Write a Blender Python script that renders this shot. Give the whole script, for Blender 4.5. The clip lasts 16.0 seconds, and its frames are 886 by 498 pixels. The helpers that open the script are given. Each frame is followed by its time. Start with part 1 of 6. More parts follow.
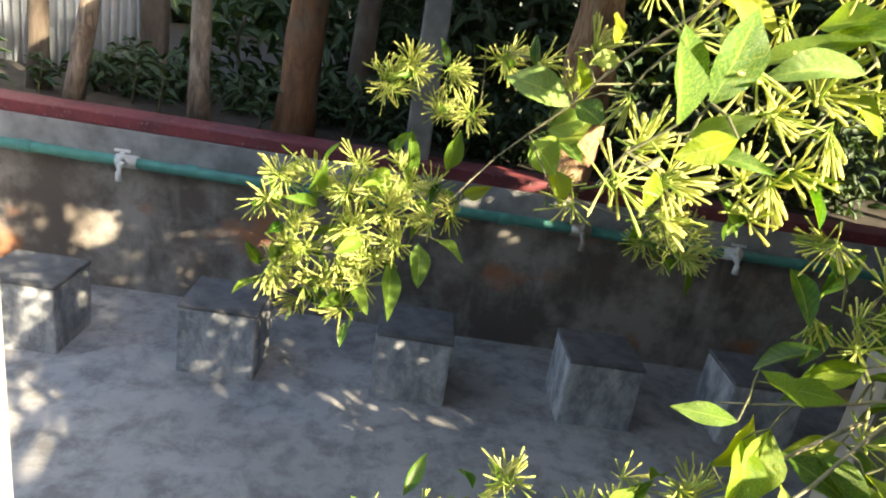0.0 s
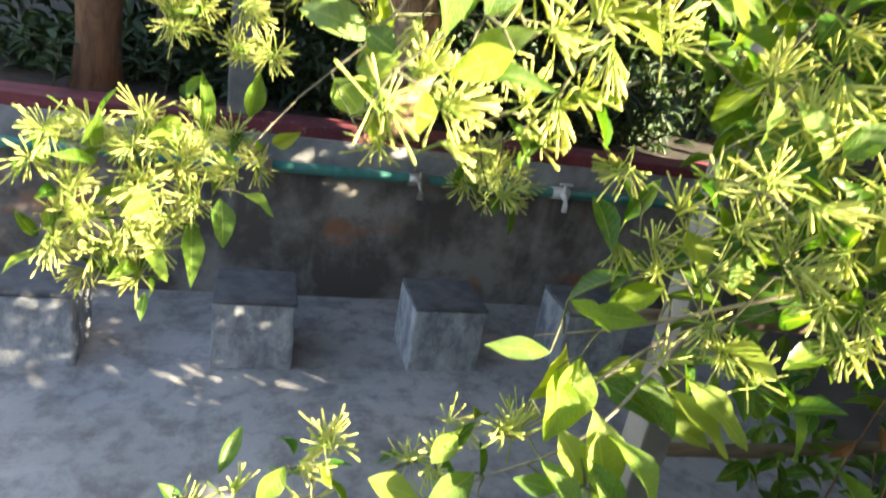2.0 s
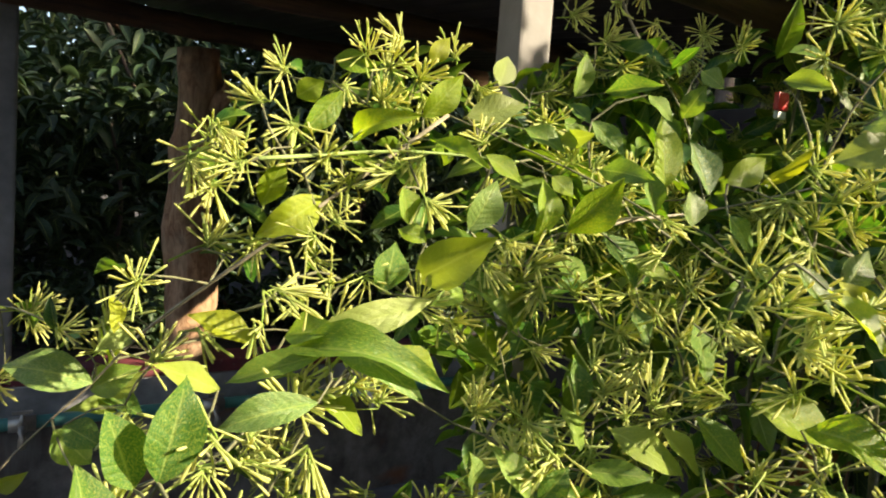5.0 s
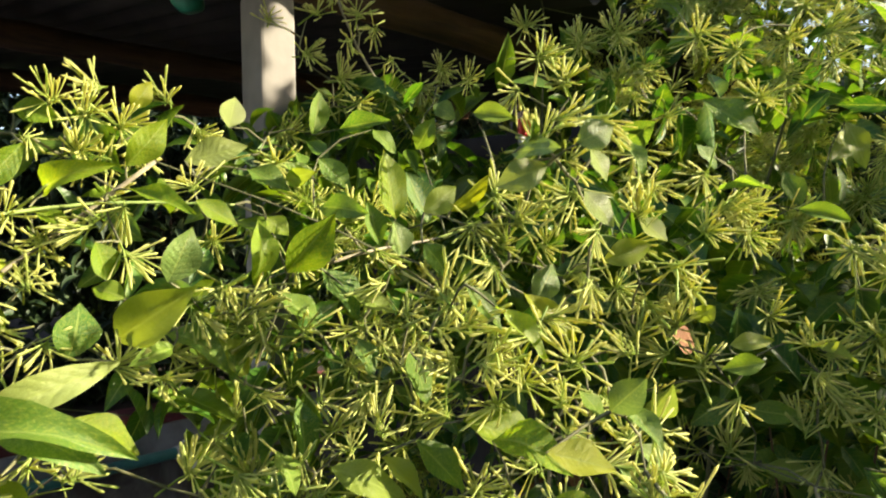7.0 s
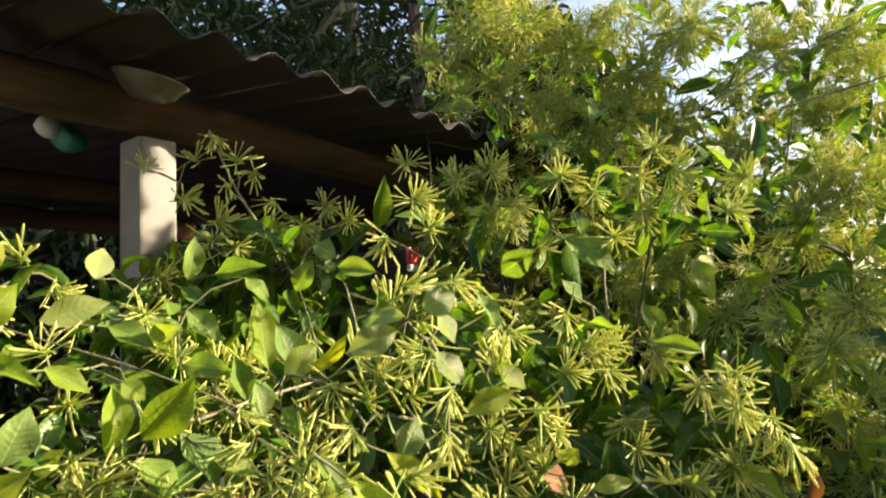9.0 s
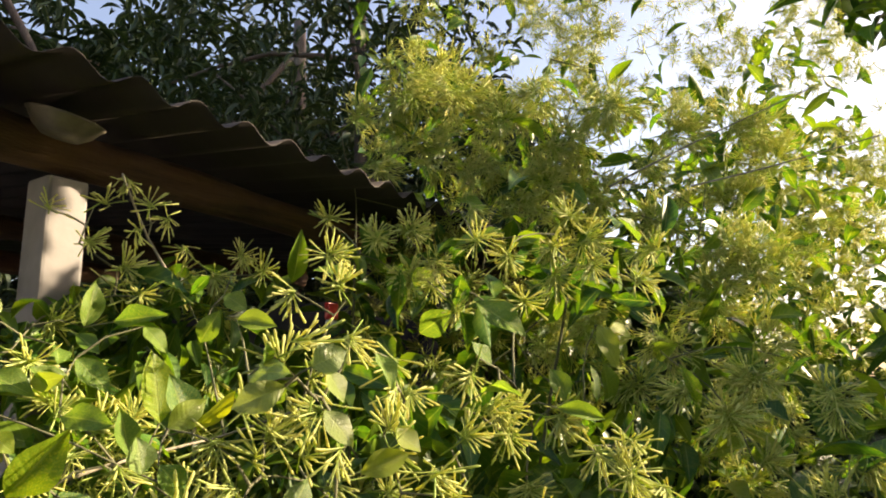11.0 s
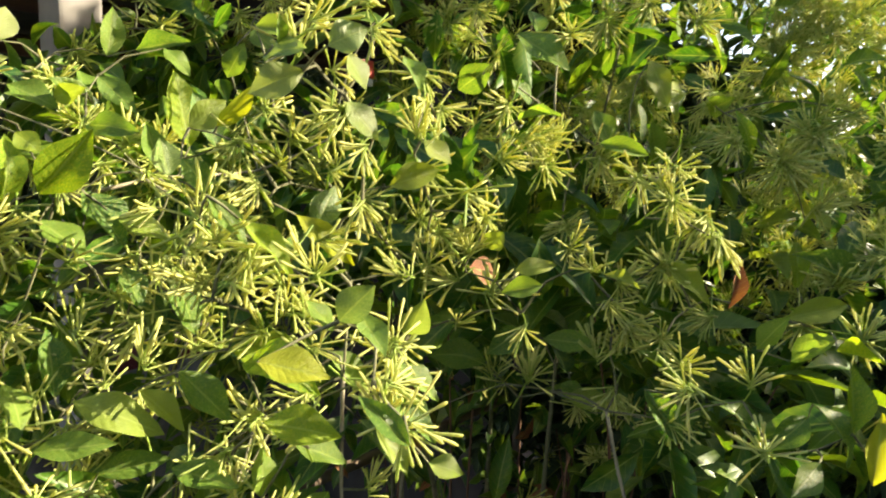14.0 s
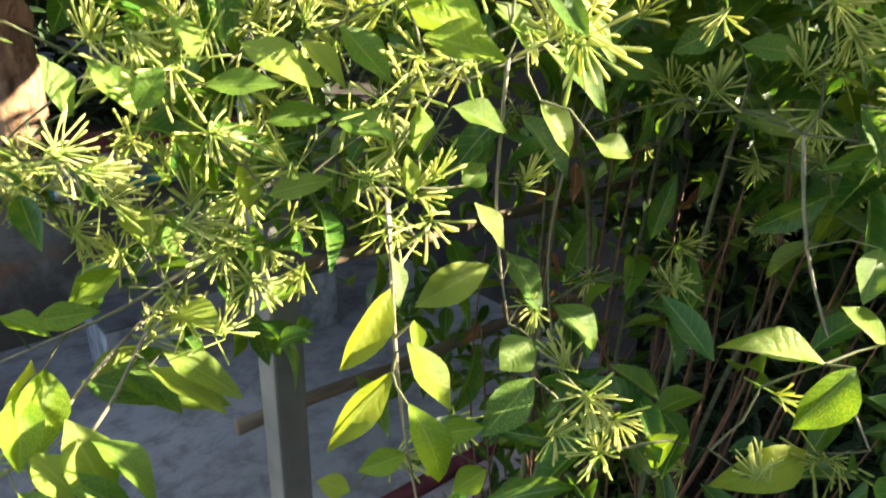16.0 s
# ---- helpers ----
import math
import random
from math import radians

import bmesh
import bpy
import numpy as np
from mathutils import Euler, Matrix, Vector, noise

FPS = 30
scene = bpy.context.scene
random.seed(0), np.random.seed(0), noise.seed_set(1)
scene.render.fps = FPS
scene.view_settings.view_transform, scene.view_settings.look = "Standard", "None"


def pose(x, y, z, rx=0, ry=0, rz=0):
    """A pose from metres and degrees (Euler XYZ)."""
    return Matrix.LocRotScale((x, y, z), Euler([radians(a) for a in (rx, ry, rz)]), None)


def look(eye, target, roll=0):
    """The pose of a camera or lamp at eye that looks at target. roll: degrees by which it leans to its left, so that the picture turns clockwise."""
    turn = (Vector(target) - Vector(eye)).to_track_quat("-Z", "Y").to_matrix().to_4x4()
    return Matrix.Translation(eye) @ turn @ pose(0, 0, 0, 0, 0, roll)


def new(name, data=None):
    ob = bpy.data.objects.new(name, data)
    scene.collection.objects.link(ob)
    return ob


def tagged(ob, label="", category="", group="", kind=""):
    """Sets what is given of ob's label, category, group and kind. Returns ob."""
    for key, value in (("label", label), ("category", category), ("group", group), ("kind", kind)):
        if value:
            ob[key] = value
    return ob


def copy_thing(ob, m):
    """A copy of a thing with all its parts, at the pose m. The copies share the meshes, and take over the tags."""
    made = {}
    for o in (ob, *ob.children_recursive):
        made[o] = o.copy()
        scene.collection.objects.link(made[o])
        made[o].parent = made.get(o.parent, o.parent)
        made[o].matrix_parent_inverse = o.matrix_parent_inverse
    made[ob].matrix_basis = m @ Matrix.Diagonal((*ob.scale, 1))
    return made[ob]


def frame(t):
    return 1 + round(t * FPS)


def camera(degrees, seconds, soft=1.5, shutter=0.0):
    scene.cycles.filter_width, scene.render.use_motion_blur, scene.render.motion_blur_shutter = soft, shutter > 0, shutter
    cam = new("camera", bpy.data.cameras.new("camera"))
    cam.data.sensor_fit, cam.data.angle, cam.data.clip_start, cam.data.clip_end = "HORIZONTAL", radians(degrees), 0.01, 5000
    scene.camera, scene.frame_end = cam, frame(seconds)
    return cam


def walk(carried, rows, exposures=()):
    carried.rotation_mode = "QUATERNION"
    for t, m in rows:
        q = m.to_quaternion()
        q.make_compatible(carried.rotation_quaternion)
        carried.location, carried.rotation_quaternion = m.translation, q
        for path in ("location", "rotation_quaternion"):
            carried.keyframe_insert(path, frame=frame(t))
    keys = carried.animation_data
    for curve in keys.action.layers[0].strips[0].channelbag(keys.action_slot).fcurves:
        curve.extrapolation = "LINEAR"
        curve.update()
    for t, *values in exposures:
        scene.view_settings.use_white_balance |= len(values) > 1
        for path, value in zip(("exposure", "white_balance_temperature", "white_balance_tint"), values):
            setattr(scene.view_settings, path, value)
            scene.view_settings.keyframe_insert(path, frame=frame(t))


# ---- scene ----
cam = camera(66.9, 16.0, soft=1.9, shutter=0.25)
PATH = [
    (0, (0.132, 0.212, 1.635), (0.251, 2.097, 0.978), 9.7),
    (0.5, (0.111, 0.237, 1.608), (0.340, 2.051, 0.798), 11.6),
    (1, (0.132, 0.247, 1.572), (0.535, 1.950, 0.605), 14.0),
    (1.5, (0.159, 0.247, 1.572), (0.693, 1.914, 0.605), 13.5),
    (2, (0.176, 0.245, 1.620), (0.749, 2.025, 0.911), 10.2),
    (2.3, (0.178, 0.203, 1.656), (0.687, 2.045, 1.068), 10.5),
    (2.5, (0.170, 0.237, 1.670), (0.742, 2.100, 1.222), 8.6),
    (3, (0.182, 0.248, 1.695), (0.869, 2.086, 1.307), 7.5),
    (3.2, (0.192, 0.266, 1.708), (0.933, 2.097, 1.394), 7.1),
    (5.3, (0.235, 0.236, 1.757), (1.353, 1.890, 1.630), 3.5),
    (5.5, (0.242, 0.228, 1.756), (1.403, 1.852, 1.635), 3.1),
    (6, (0.265, 0.212, 1.749), (1.527, 1.747, 1.521), 1.3),
    (6.5, (0.292, 0.199, 1.751), (1.635, 1.663, 1.527), -0.0),
    (7, (0.301, 0.188, 1.765), (1.744, 1.573, 1.727), -1.0),
    (7.5, (0.306, 0.184, 1.772), (1.781, 1.533, 1.801), -1.5),
    (8, (0.307, 0.170, 1.780), (1.820, 1.475, 1.863), -1.9),
    (8.5, (0.310, 0.151, 1.789), (1.839, 1.432, 1.933), -2.6),
    (9, (0.322, 0.144, 1.805), (1.915, 1.327, 2.060), -3.4),
    (9.2, (0.326, 0.137, 1.813), (1.906, 1.323, 2.123), -3.5),
    (11.3, (0.342, 0.118, 1.799), (2.024, 1.120, 2.211), -1.3),
    (11.5, (0.348, 0.126, 1.791), (2.021, 1.169, 2.127), -0.5),
    (12, (0.362, 0.128, 1.776), (2.017, 1.233, 1.980), -1.0),
    (12.5, (0.374, 0.130, 1.762), (2.070, 1.186, 1.848), -0.5),
    (13, (0.377, 0.132, 1.754), (2.078, 1.185, 1.779), -0.5),
    (13.5, (0.377, 0.128, 1.744), (2.064, 1.201, 1.706), -0.9),
    (14, (0.376, 0.132, 1.729), (2.004, 1.286, 1.590), -0.5),
    (14.5, (0.375, 0.147, 1.712), (1.907, 1.413, 1.483), 0.3),
    (15, (0.376, 0.156, 1.690), (1.784, 1.519, 1.292), 0.8),
    (15.5, (0.381, 0.156, 1.666), (1.714, 1.525, 1.077), 1.2),
    (16, (0.389, 0.148, 1.642), (1.614, 1.544, 0.899), 1.4),
]
EXPOSURES = [(0.0, 2.45, 7300, 10), (0.5, 2.6, 7300, 8), (1.0, 3.15, 7200, 8), (1.5, 3.15, 7100, 8), (2.0, 2.95, 7000, 10), (2.5, 1.6, 6900, 12), (3.0, 1.6, 6900, 12),
             (5.5, 1.62, 7100, 14), (7.0, 1.68, 7000, 12), (9.0, 1.8, 7250, 16), (11.5, 1.65, 7700, 22), (12.0, 1.6, 7400, 18), (12.5, 1.6, 7200, 15), (13.5, 1.7, 7100, 14),
             (14.0, 1.95, 7100, 14), (14.5, 1.8, 7000, 14), (15.2, 2.05, 6700, 12), (16.0, 2.65, 6650, 10)]
walk(cam, [(t, look(eye, target, roll)) for t, eye, target, roll in PATH], EXPOSURES)

# ---------------------------------------------------------------- light
SUN_AZ, SUN_EL = 136.0, 25.0          # degrees clockwise from +y, and above the horizon
world = bpy.data.worlds.new("World")
scene.world = world
world.use_nodes = True
wn = world.node_tree.nodes
sky = wn.new("ShaderNodeTexSky")
sky.sky_type, sky.sun_disc = "NISHITA", False
sky.dust_density, sky.ozone_density = 2.6, 1.2
sky.sun_elevation, sky.sun_rotation = radians(SUN_EL), radians(SUN_AZ)
wn["Background"].inputs["Strength"].default_value = 0.112
world.node_tree.links.new(sky.outputs[0], wn["Background"].inputs["Color"])

sun_data = bpy.data.lights.new("sun", "SUN")
sun_data.energy, sun_data.angle, sun_data.color = 5.0, radians(0.5), (1.0, 0.91, 0.70)
sun = new("sun", sun_data)
_az, _el = radians(SUN_AZ), radians(SUN_EL)
SUN_DIR = Vector((math.sin(_az) * math.cos(_el), math.cos(_az) * math.cos(_el), math.sin(_el)))
sun.matrix_world = look(SUN_DIR * 30, (0, 0, 0))

# ---------------------------------------------------------------- materials


class Mat:
    """A small node-graph writer for one Principled material."""

    def __init__(self, name):
        self.m = bpy.data.materials.new(name)
        self.m.use_nodes = True
        self.t = self.m.node_tree
        self.b = self.t.nodes["Principled BSDF"]
        self.out = self.t.nodes["Material Output"]
        self.coord = self.t.nodes.new("ShaderNodeTexCoord").outputs["Object"]

    def link(self, a, b):
        self.t.links.new(a, b)

    def put(self, socket, v):
        if hasattr(v, "links"):
            self.link(v, socket)
        else:
            socket.default_value = v

    def world(self):
        return self.t.nodes.new("ShaderNodeNewGeometry").outputs["Position"]

    def noise(self, scale, detail=4.0, rough=0.55, at=None, stretch=(1, 1, 1), distort=0.0):
        n = self.t.nodes.new("ShaderNodeTexNoise")
        mp = self.t.nodes.new("ShaderNodeMapping")
        mp.inputs["Scale"].default_value = stretch
        self.link(at or self.coord, mp.inputs["Vector"])
        self.link(mp.outputs[0], n.inputs["Vector"])
        n.inputs["Scale"].default_value = scale
        n.inputs["Detail"].default_value = detail
        n.inputs["Roughness"].default_value = rough
        n.inputs["Distortion"].default_value = distort
        return n.outputs["Fac"]

    def wave(self, scale, at=None, direction="X", distort=1.0, dscale=2.0):
        n = self.t.nodes.new("ShaderNodeTexWave")
        n.bands_direction = direction
        self.link(at or self.coord, n.inputs["Vector"])
        n.inputs["Scale"].default_value = scale
        n.inputs["Distortion"].default_value = distort
        n.inputs["Detail"].default_value = 3
        n.inputs["Detail Scale"].default_value = dscale
        return n.outputs["Fac"]

    def ramp(self, fac, *stops):
        n = self.t.nodes.new("ShaderNodeValToRGB")
        self.link(fac, n.inputs[0])
        e = n.color_ramp.elements
        while len(e) < len(stops):
            e.new(0.5)
        for el, (p, c) in zip(e, stops):
            el.position = p
            el.color = (*c, 1) if isinstance(c, tuple) else (c, c, c, 1)
        return n.outputs["Color"]

    def mix(self, fac, a, b, how="MIX"):
        n = self.t.nodes.new("ShaderNodeMix")
        n.data_type, n.blend_type = "RGBA", how
        self.put(n.inputs[0], fac)
        for s, v in ((n.inputs[6], a), (n.inputs[7], b)):
            self.put(s, (*v, 1) if isinstance(v, tuple) else v)
        return n.outputs[2]

    def math(self, how, a, b=0.0):
        n = self.t.nodes.new("ShaderNodeMath")
        n.operation = how
        self.put(n.inputs[0], a)
        self.put(n.inputs[1], b)
        return n.outputs[0]

    def random(self, island=False):
        if island:
            return self.t.nodes.new("ShaderNodeNewGeometry").outputs["Random Per Island"]
        return self.t.nodes.new("ShaderNodeObjectInfo").outputs["Random"]

    def attr(self, name):
        n = self.t.nodes.new("ShaderNodeAttribute")
        n.attribute_name = name
        return n

    def bump(self, height, strength=0.3, dist=0.01):
        n = self.t.nodes.new("ShaderNodeBump")
        n.inputs["Strength"].default_value = strength
        n.inputs["Distance"].default_value = dist
        self.link(height, n.inputs["Height"])
        self.link(n.outputs[0], self.b.inputs["Normal"])
        return n.outputs[0]

    def done(self, colour, rough=0.8, metal=0.0, spec=0.5):
        self.put(self.b.inputs["Base Color"], (*colour, 1) if isinstance(colour, tuple) else colour)
        self.put(self.b.inputs["Roughness"], rough)
        self.b.inputs["Metallic"].default_value = metal
        self.b.inputs["Specular IOR Level"].default_value = spec
        return self.m


def plain(name, colour, rough=0.7, metal=0.0, vary=0.25, scale=12.0):
    k = Mat(name)
    c = k.mix(k.ramp(k.noise(scale), (0.3, 0.0), (0.7, 1.0)), tuple(v * (1 - vary) for v in colour), tuple(min(1, v * (1 + vary)) for v in colour))
    k.bump(k.noise(scale * 6), 0.15, 0.004)
    return k.done(c, rough, metal)


def mat_concrete_floor():
    k = Mat("worn wet concrete")
    w = k.world()
    big, mid, fine = k.noise(1.3, 6, 0.6, w), k.noise(6.5, 9, 0.72, w, distort=0.2), k.noise(40, 5, 0.6, w)
    c = k.mix(k.ramp(big, (0.35, 0.0), (0.65, 1.0)), (0.345, 0.33, 0.322), (0.50, 0.48, 0.47))
    c = k.mix(k.ramp(mid, (0.45, 0.0), (0.62, 0.66)), c, (0.135, 0.125, 0.118))
    c = k.mix(k.ramp(fine, (0.4, 0.0), (0.8, 0.35)), c, (0.33, 0.32, 0.305))
    k.bump(k.mix(0.5, mid, fine), 0.35, 0.01)
    return k.done(c, k.ramp(mid, (0.35, 0.55), (0.65, 0.85)))


def mat_stained_wall():
    k = Mat("stained old plaster")
    w = k.world()
    big, mid, fine = k.noise(2.2, 6, 0.65, w), k.noise(5.0, 9, 0.75, w, distort=0.3), k.noise(60, 4, 0.6, w)
    drip = k.noise(7.0, 5, 0.6, w, stretch=(1, 1, 0.18))
    c = k.mix(k.ramp(big, (0.42, 0.0), (0.58, 1.0)), (0.11, 0.092, 0.08), (0.29, 0.265, 0.24))
    c = k.mix(k.ramp(mid, (0.5, 0.0), (0.66, 0.8)), c, (0.12, 0.09, 0.075))
    c = k.mix(k.ramp(drip, (0.54, 0.0), (0.68, 0.40)), c, (0.36, 0.34, 0.32))
    rust = k.noise(2.3, 3, 0.5, w, stretch=(1, 1, 1.4))
    c = k.mix(k.ramp(rust, (0.60, 0.0), (0.70, 0.75)), c, (0.34, 0.13, 0.05))
    k.bump(k.mix(0.4, mid, fine), 0.4, 0.012)
    return k.done(c, 0.85)


def mat_block():
    k = Mat("whitewashed cement block")
    w = k.world()
    mid, fine = k.noise(10, 8, 0.72, w, distort=0.25), k.noise(70, 4, 0.6, w)
    drip = k.noise(12, 7, 0.7, w, stretch=(1, 1, 0.55))
    c = k.mix(k.ramp(drip, (0.4, 0.0), (0.62, 1.0)), (0.21, 0.22, 0.24), (0.47, 0.48, 0.50))
    c = k.mix(k.ramp(mid, (0.56, 0.0), (0.66, 0.8)), c, (0.55, 0.56, 0.57))
    c = k.mix(k.ramp(mid, (0.30, 0.6), (0.42, 0.0)), c, (0.10, 0.10, 0.11))
    k.bump(k.mix(0.5, mid, fine), 0.4, 0.01)
    return k.done(c, 0.8)


def mat_red():
    k = Mat("worn red oxide paint")
    w = k.world()
    mid, fine = k.noise(7, 7, 0.65, w), k.noise(45, 5, 0.6, w)
    c = k.mix(k.ramp(mid, (0.4, 0.0), (0.62, 1.0)), (0.21, 0.040, 0.048), (0.12, 0.028, 0.034))
    c = k.mix(k.ramp(fine, (0.60, 0.0), (0.72, 0.6)), c, (0.40, 0.30, 0.27))
    k.bump(fine, 0.3, 0.006)
    return k.done(c, 0.7)


def mat_wood(name, a, b, grain=1.0, bump=0.5, stretch=(0.09, 1, 1)):
    k = Mat(name)
    g = k.noise(22 * grain, 8, 0.7, stretch=stretch, distort=0.5)
    s = k.noise(5.0, 5)
    c = k.mix(k.ramp(g, (0.35, 0.0), (0.65, 1.0)), a, b)
    c = k.mix(k.ramp(s, (0.55, 0.0), (0.75, 0.5)), c, tuple(v * 0.5 for v in a))
    k.bump(g, bump, 0.01)
    return k.done(c, 0.85)


def mat_bark(name, a, b, scale=1.0):
    k = Mat(name)
    g = k.noise(11 * scale, 8, 0.7, stretch=(1, 1, 0.3), distort=0.8)
    s = k.noise(4.0, 5)
    c = k.mix(k.ramp(g, (0.38, 0.0), (0.62, 1.0)), a, b)
    c = k.mix(k.ramp(s, (0.5, 0.0), (0.7, 0.5)), c, (0.20, 0.20, 0.15))
    k.bump(g, 0.8, 0.02)
    return k.done(c, 0.9)


def mat_leaf(name, dark, light, yellow, trans=0.42, gloss=0.27, island=False):
    """Leaf: blade colour by leaf, paler midrib and veins from the uv-like attribute, light shining through."""
    k = Mat(name)
    r = k.random(island)
    fine, blotch = k.noise(160, 3), k.noise(38, 4, 0.6)
    c = k.mix(k.ramp(r, (0.0, 0.0), (1.0, 1.0)), dark, light)
    c = k.mix(k.ramp(k.math("FRACT", k.math("MULTIPLY", r, 7.31)), (0.55, 0.0), (1.0, 0.8)), c, yellow)
    # yellow blotches paint sun dapples onto the blade
    c = k.mix(k.ramp(blotch, (0.48, 0.0), (0.66, 0.75)), c, yellow)
    uv = k.attr("leaf_uv")
    sep = k.t.nodes.new("ShaderNodeSeparateXYZ")
    k.link(uv.outputs["Vector"], sep.inputs[0])
    across, along = k.math("ABSOLUTE", sep.outputs["X"]), sep.outputs["Y"]
    rib = k.ramp(across, (0.0, 1.0), (0.09, 0.0))
    vein = k.math("FRACT", k.math("SUBTRACT", k.math("MULTIPLY", along, 9.0), k.math("MULTIPLY", across, 1.6)))
    veins = k.ramp(vein, (0.0, 1.0), (0.10, 0.0), (0.92, 0.0), (1.0, 1.0))
    c = k.mix(k.math("MULTIPLY", rib, 0.55), c, (0.45, 0.55, 0.16))
    c = k.mix(k.math("MULTIPLY", veins, 0.18), c, (0.40, 0.50, 0.14))
    quilt = k.math("MULTIPLY", k.math("MULTIPLY", vein, k.math("SUBTRACT", 1.0, vein)), 3.0)
    h = k.math("ADD", k.math("ADD", quilt, k.math("MULTIPLY", blotch, 2.4)), k.math("ADD", k.math("MULTIPLY", rib, -0.9), k.math("MULTIPLY", fine, 0.3)))
    k.bump(h, 0.15 if island else 0.45, 0.0015)
    k.done(c, k.ramp(fine, (0.3, gloss), (0.7, gloss + 0.14)), 0.0, 0.5)
    tr = k.t.nodes.new("ShaderNodeBsdfTranslucent")
    k.link(k.mix(1.0, c, (1.45, 1.35, 0.5), "MULTIPLY"), tr.inputs["Color"])
    mx = k.t.nodes.new("ShaderNodeMixShader")
    mx.inputs[0].default_value = trans
    k.link(k.b.outputs[0], mx.inputs[1])
    k.link(tr.outputs[0], mx.inputs[2])
    k.link(mx.outputs[0], k.out.inputs["Surface"])
    return k.m


def mat_flower(name, base, tip, island=False):
    k = Mat(name)
    uv = k.attr("leaf_uv")
    sep = k.t.nodes.new("ShaderNodeSeparateXYZ")
    k.link(uv.outputs["Vector"], sep.inputs[0])
    r = k.random(island)
    c = k.mix(k.ramp(sep.outputs["Y"], (0.0, 0.1), (0.35, 0.72), (1.0, 1.0)), base, tip)
    c = k.mix(k.ramp(r, (0.25, 0.0), (1.0, 0.75)), c, (0.32, 0.48, 0.09))
    c = k.mix(k.ramp(k.math("FRACT", k.math("MULTIPLY", r, 5.7)), (0.65, 0.0), (1.0, 0.5)), c, (0.84, 0.80, 0.34))
    k.done(c, 0.55, 0.0, 0.4)
    tr = k.t.nodes.new("ShaderNodeBsdfTranslucent")
    k.link(k.mix(1.0, c, (1.1, 1.0, 0.45), "MULTIPLY"), tr.inputs["Color"])
    mx = k.t.nodes.new("ShaderNodeMixShader")
    mx.inputs[0].default_value = 0.45
    k.link(k.b.outputs[0], mx.inputs[1])
    k.link(tr.outputs[0], mx.inputs[2])
    k.link(mx.outputs[0], k.out.inputs["Surface"])
    return k.m


M_FLOOR, M_WALL, M_BLOCK, M_RED = mat_concrete_floor(), mat_stained_wall(), mat_block(), mat_red()
M_POST = plain("weathered grey concrete", (0.21, 0.20, 0.185), 0.8, vary=0.3, scale=9)
M_BLOCK_TOP = plain("dark cement", (0.11, 0.11, 0.115), 0.75, vary=0.45, scale=11)
M_CEMENT = plain("rough grey cement render", (0.27, 0.27, 0.275), 0.85, vary=0.4, scale=7)
M_END_SHADE = plain("plaster with painted shade", (0.045, 0.038, 0.033), 0.9, vary=0.4, scale=6)
M_PIPE = plain("green plastic pipe", (0.07, 0.26, 0.22), 0.4, vary=0.15, scale=20)
M_TAP = plain("white plastic", (0.72, 0.71, 0.68), 0.35, vary=0.08)
M_TAPMETAL = plain("tarnished brass tap metal", (0.42, 0.38, 0.32), 0.4, 0.7)
M_WHITE = plain("dusty white paint", (0.62, 0.62, 0.61), 0.55, vary=0.12)
M_BEAM = mat_wood("brown beam timber", (0.04, 0.020, 0.010), (0.15, 0.080, 0.036), 1.0, 0.8)
M_OLDWOOD = mat_bark("peeling trunk bark", (0.20, 0.10, 0.05), (0.50, 0.31, 0.18), 2.2)
M_TRUNKBROWN = mat_bark("brown smooth trunk bark", (0.11, 0.052, 0.026), (0.24, 0.12, 0.055), 1.3)
M_TRUNKGREY = mat_bark("grey brown trunk bark", (0.10, 0.07, 0.05), (0.34, 0.27, 0.21), 2.0)
M_TRUNKDARK = mat_bark("dark trunk bark", (0.06, 0.045, 0.035), (0.12, 0.09, 0.07))
M_TIN = plain("pale corrugated tin", (0.64, 0.69, 0.75), 0.45, 0.0, 0.15, 5)
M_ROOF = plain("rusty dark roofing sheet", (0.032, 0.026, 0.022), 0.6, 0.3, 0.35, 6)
M_SOIL = plain("dark garden soil", (0.034, 0.026, 0.019), 0.95, vary=0.6, scale=14)
M_BAMBOO = mat_wood("weathered bamboo", (0.13, 0.09, 0.06), (0.27, 0.20, 0.135), 1.0, 0.3)
M_STEM = plain("grey green twig bark", (0.14, 0.14, 0.07), 0.8, vary=0.35, scale=60)
M_TWIG = plain("pale grey brown shoot bark", (0.27, 0.235, 0.16), 0.75, vary=0.3, scale=80)
M_BARETWIG = plain("dry reddish brown twig bark", (0.15, 0.075, 0.04), 0.85, vary=0.4, scale=70)
# faded pink, made paler to paint in the sunlight on the step
M_PINK = plain("faded pink limewash with painted sun", (0.56, 0.44, 0.43), 0.85, vary=0.3, scale=9)
M_GREENSTEM = plain("young green shoot", (0.30, 0.40, 0.12), 0.6, vary=0.25, scale=60)
M_LEAF = mat_leaf("jasmine leaf", (0.060, 0.175, 0.028), (0.19, 0.33, 0.045), (0.36, 0.43, 0.070), 0.46)
# darker copy of the leaf for the crown's inside, shade painted in
M_LEAF_SHADED = mat_leaf("shaded jasmine leaf mass", (0.022, 0.085, 0.010), (0.065, 0.18, 0.016), (0.16, 0.25, 0.018), 0.40, 0.34, True)
# for yellowing leaves, and to paint sunlight onto green ones
M_LEAF_YELLOW_SUN = mat_leaf("yellowing and sunlit jasmine leaf", (0.13, 0.28, 0.018), (0.24, 0.37, 0.022), (0.48, 0.50, 0.040), 0.50)
M_LEAF_PALE = mat_leaf("pale shiny jasmine leaf", (0.13, 0.25, 0.06), (0.22, 0.33, 0.09), (0.38, 0.44, 0.14), 0.32, 0.22)
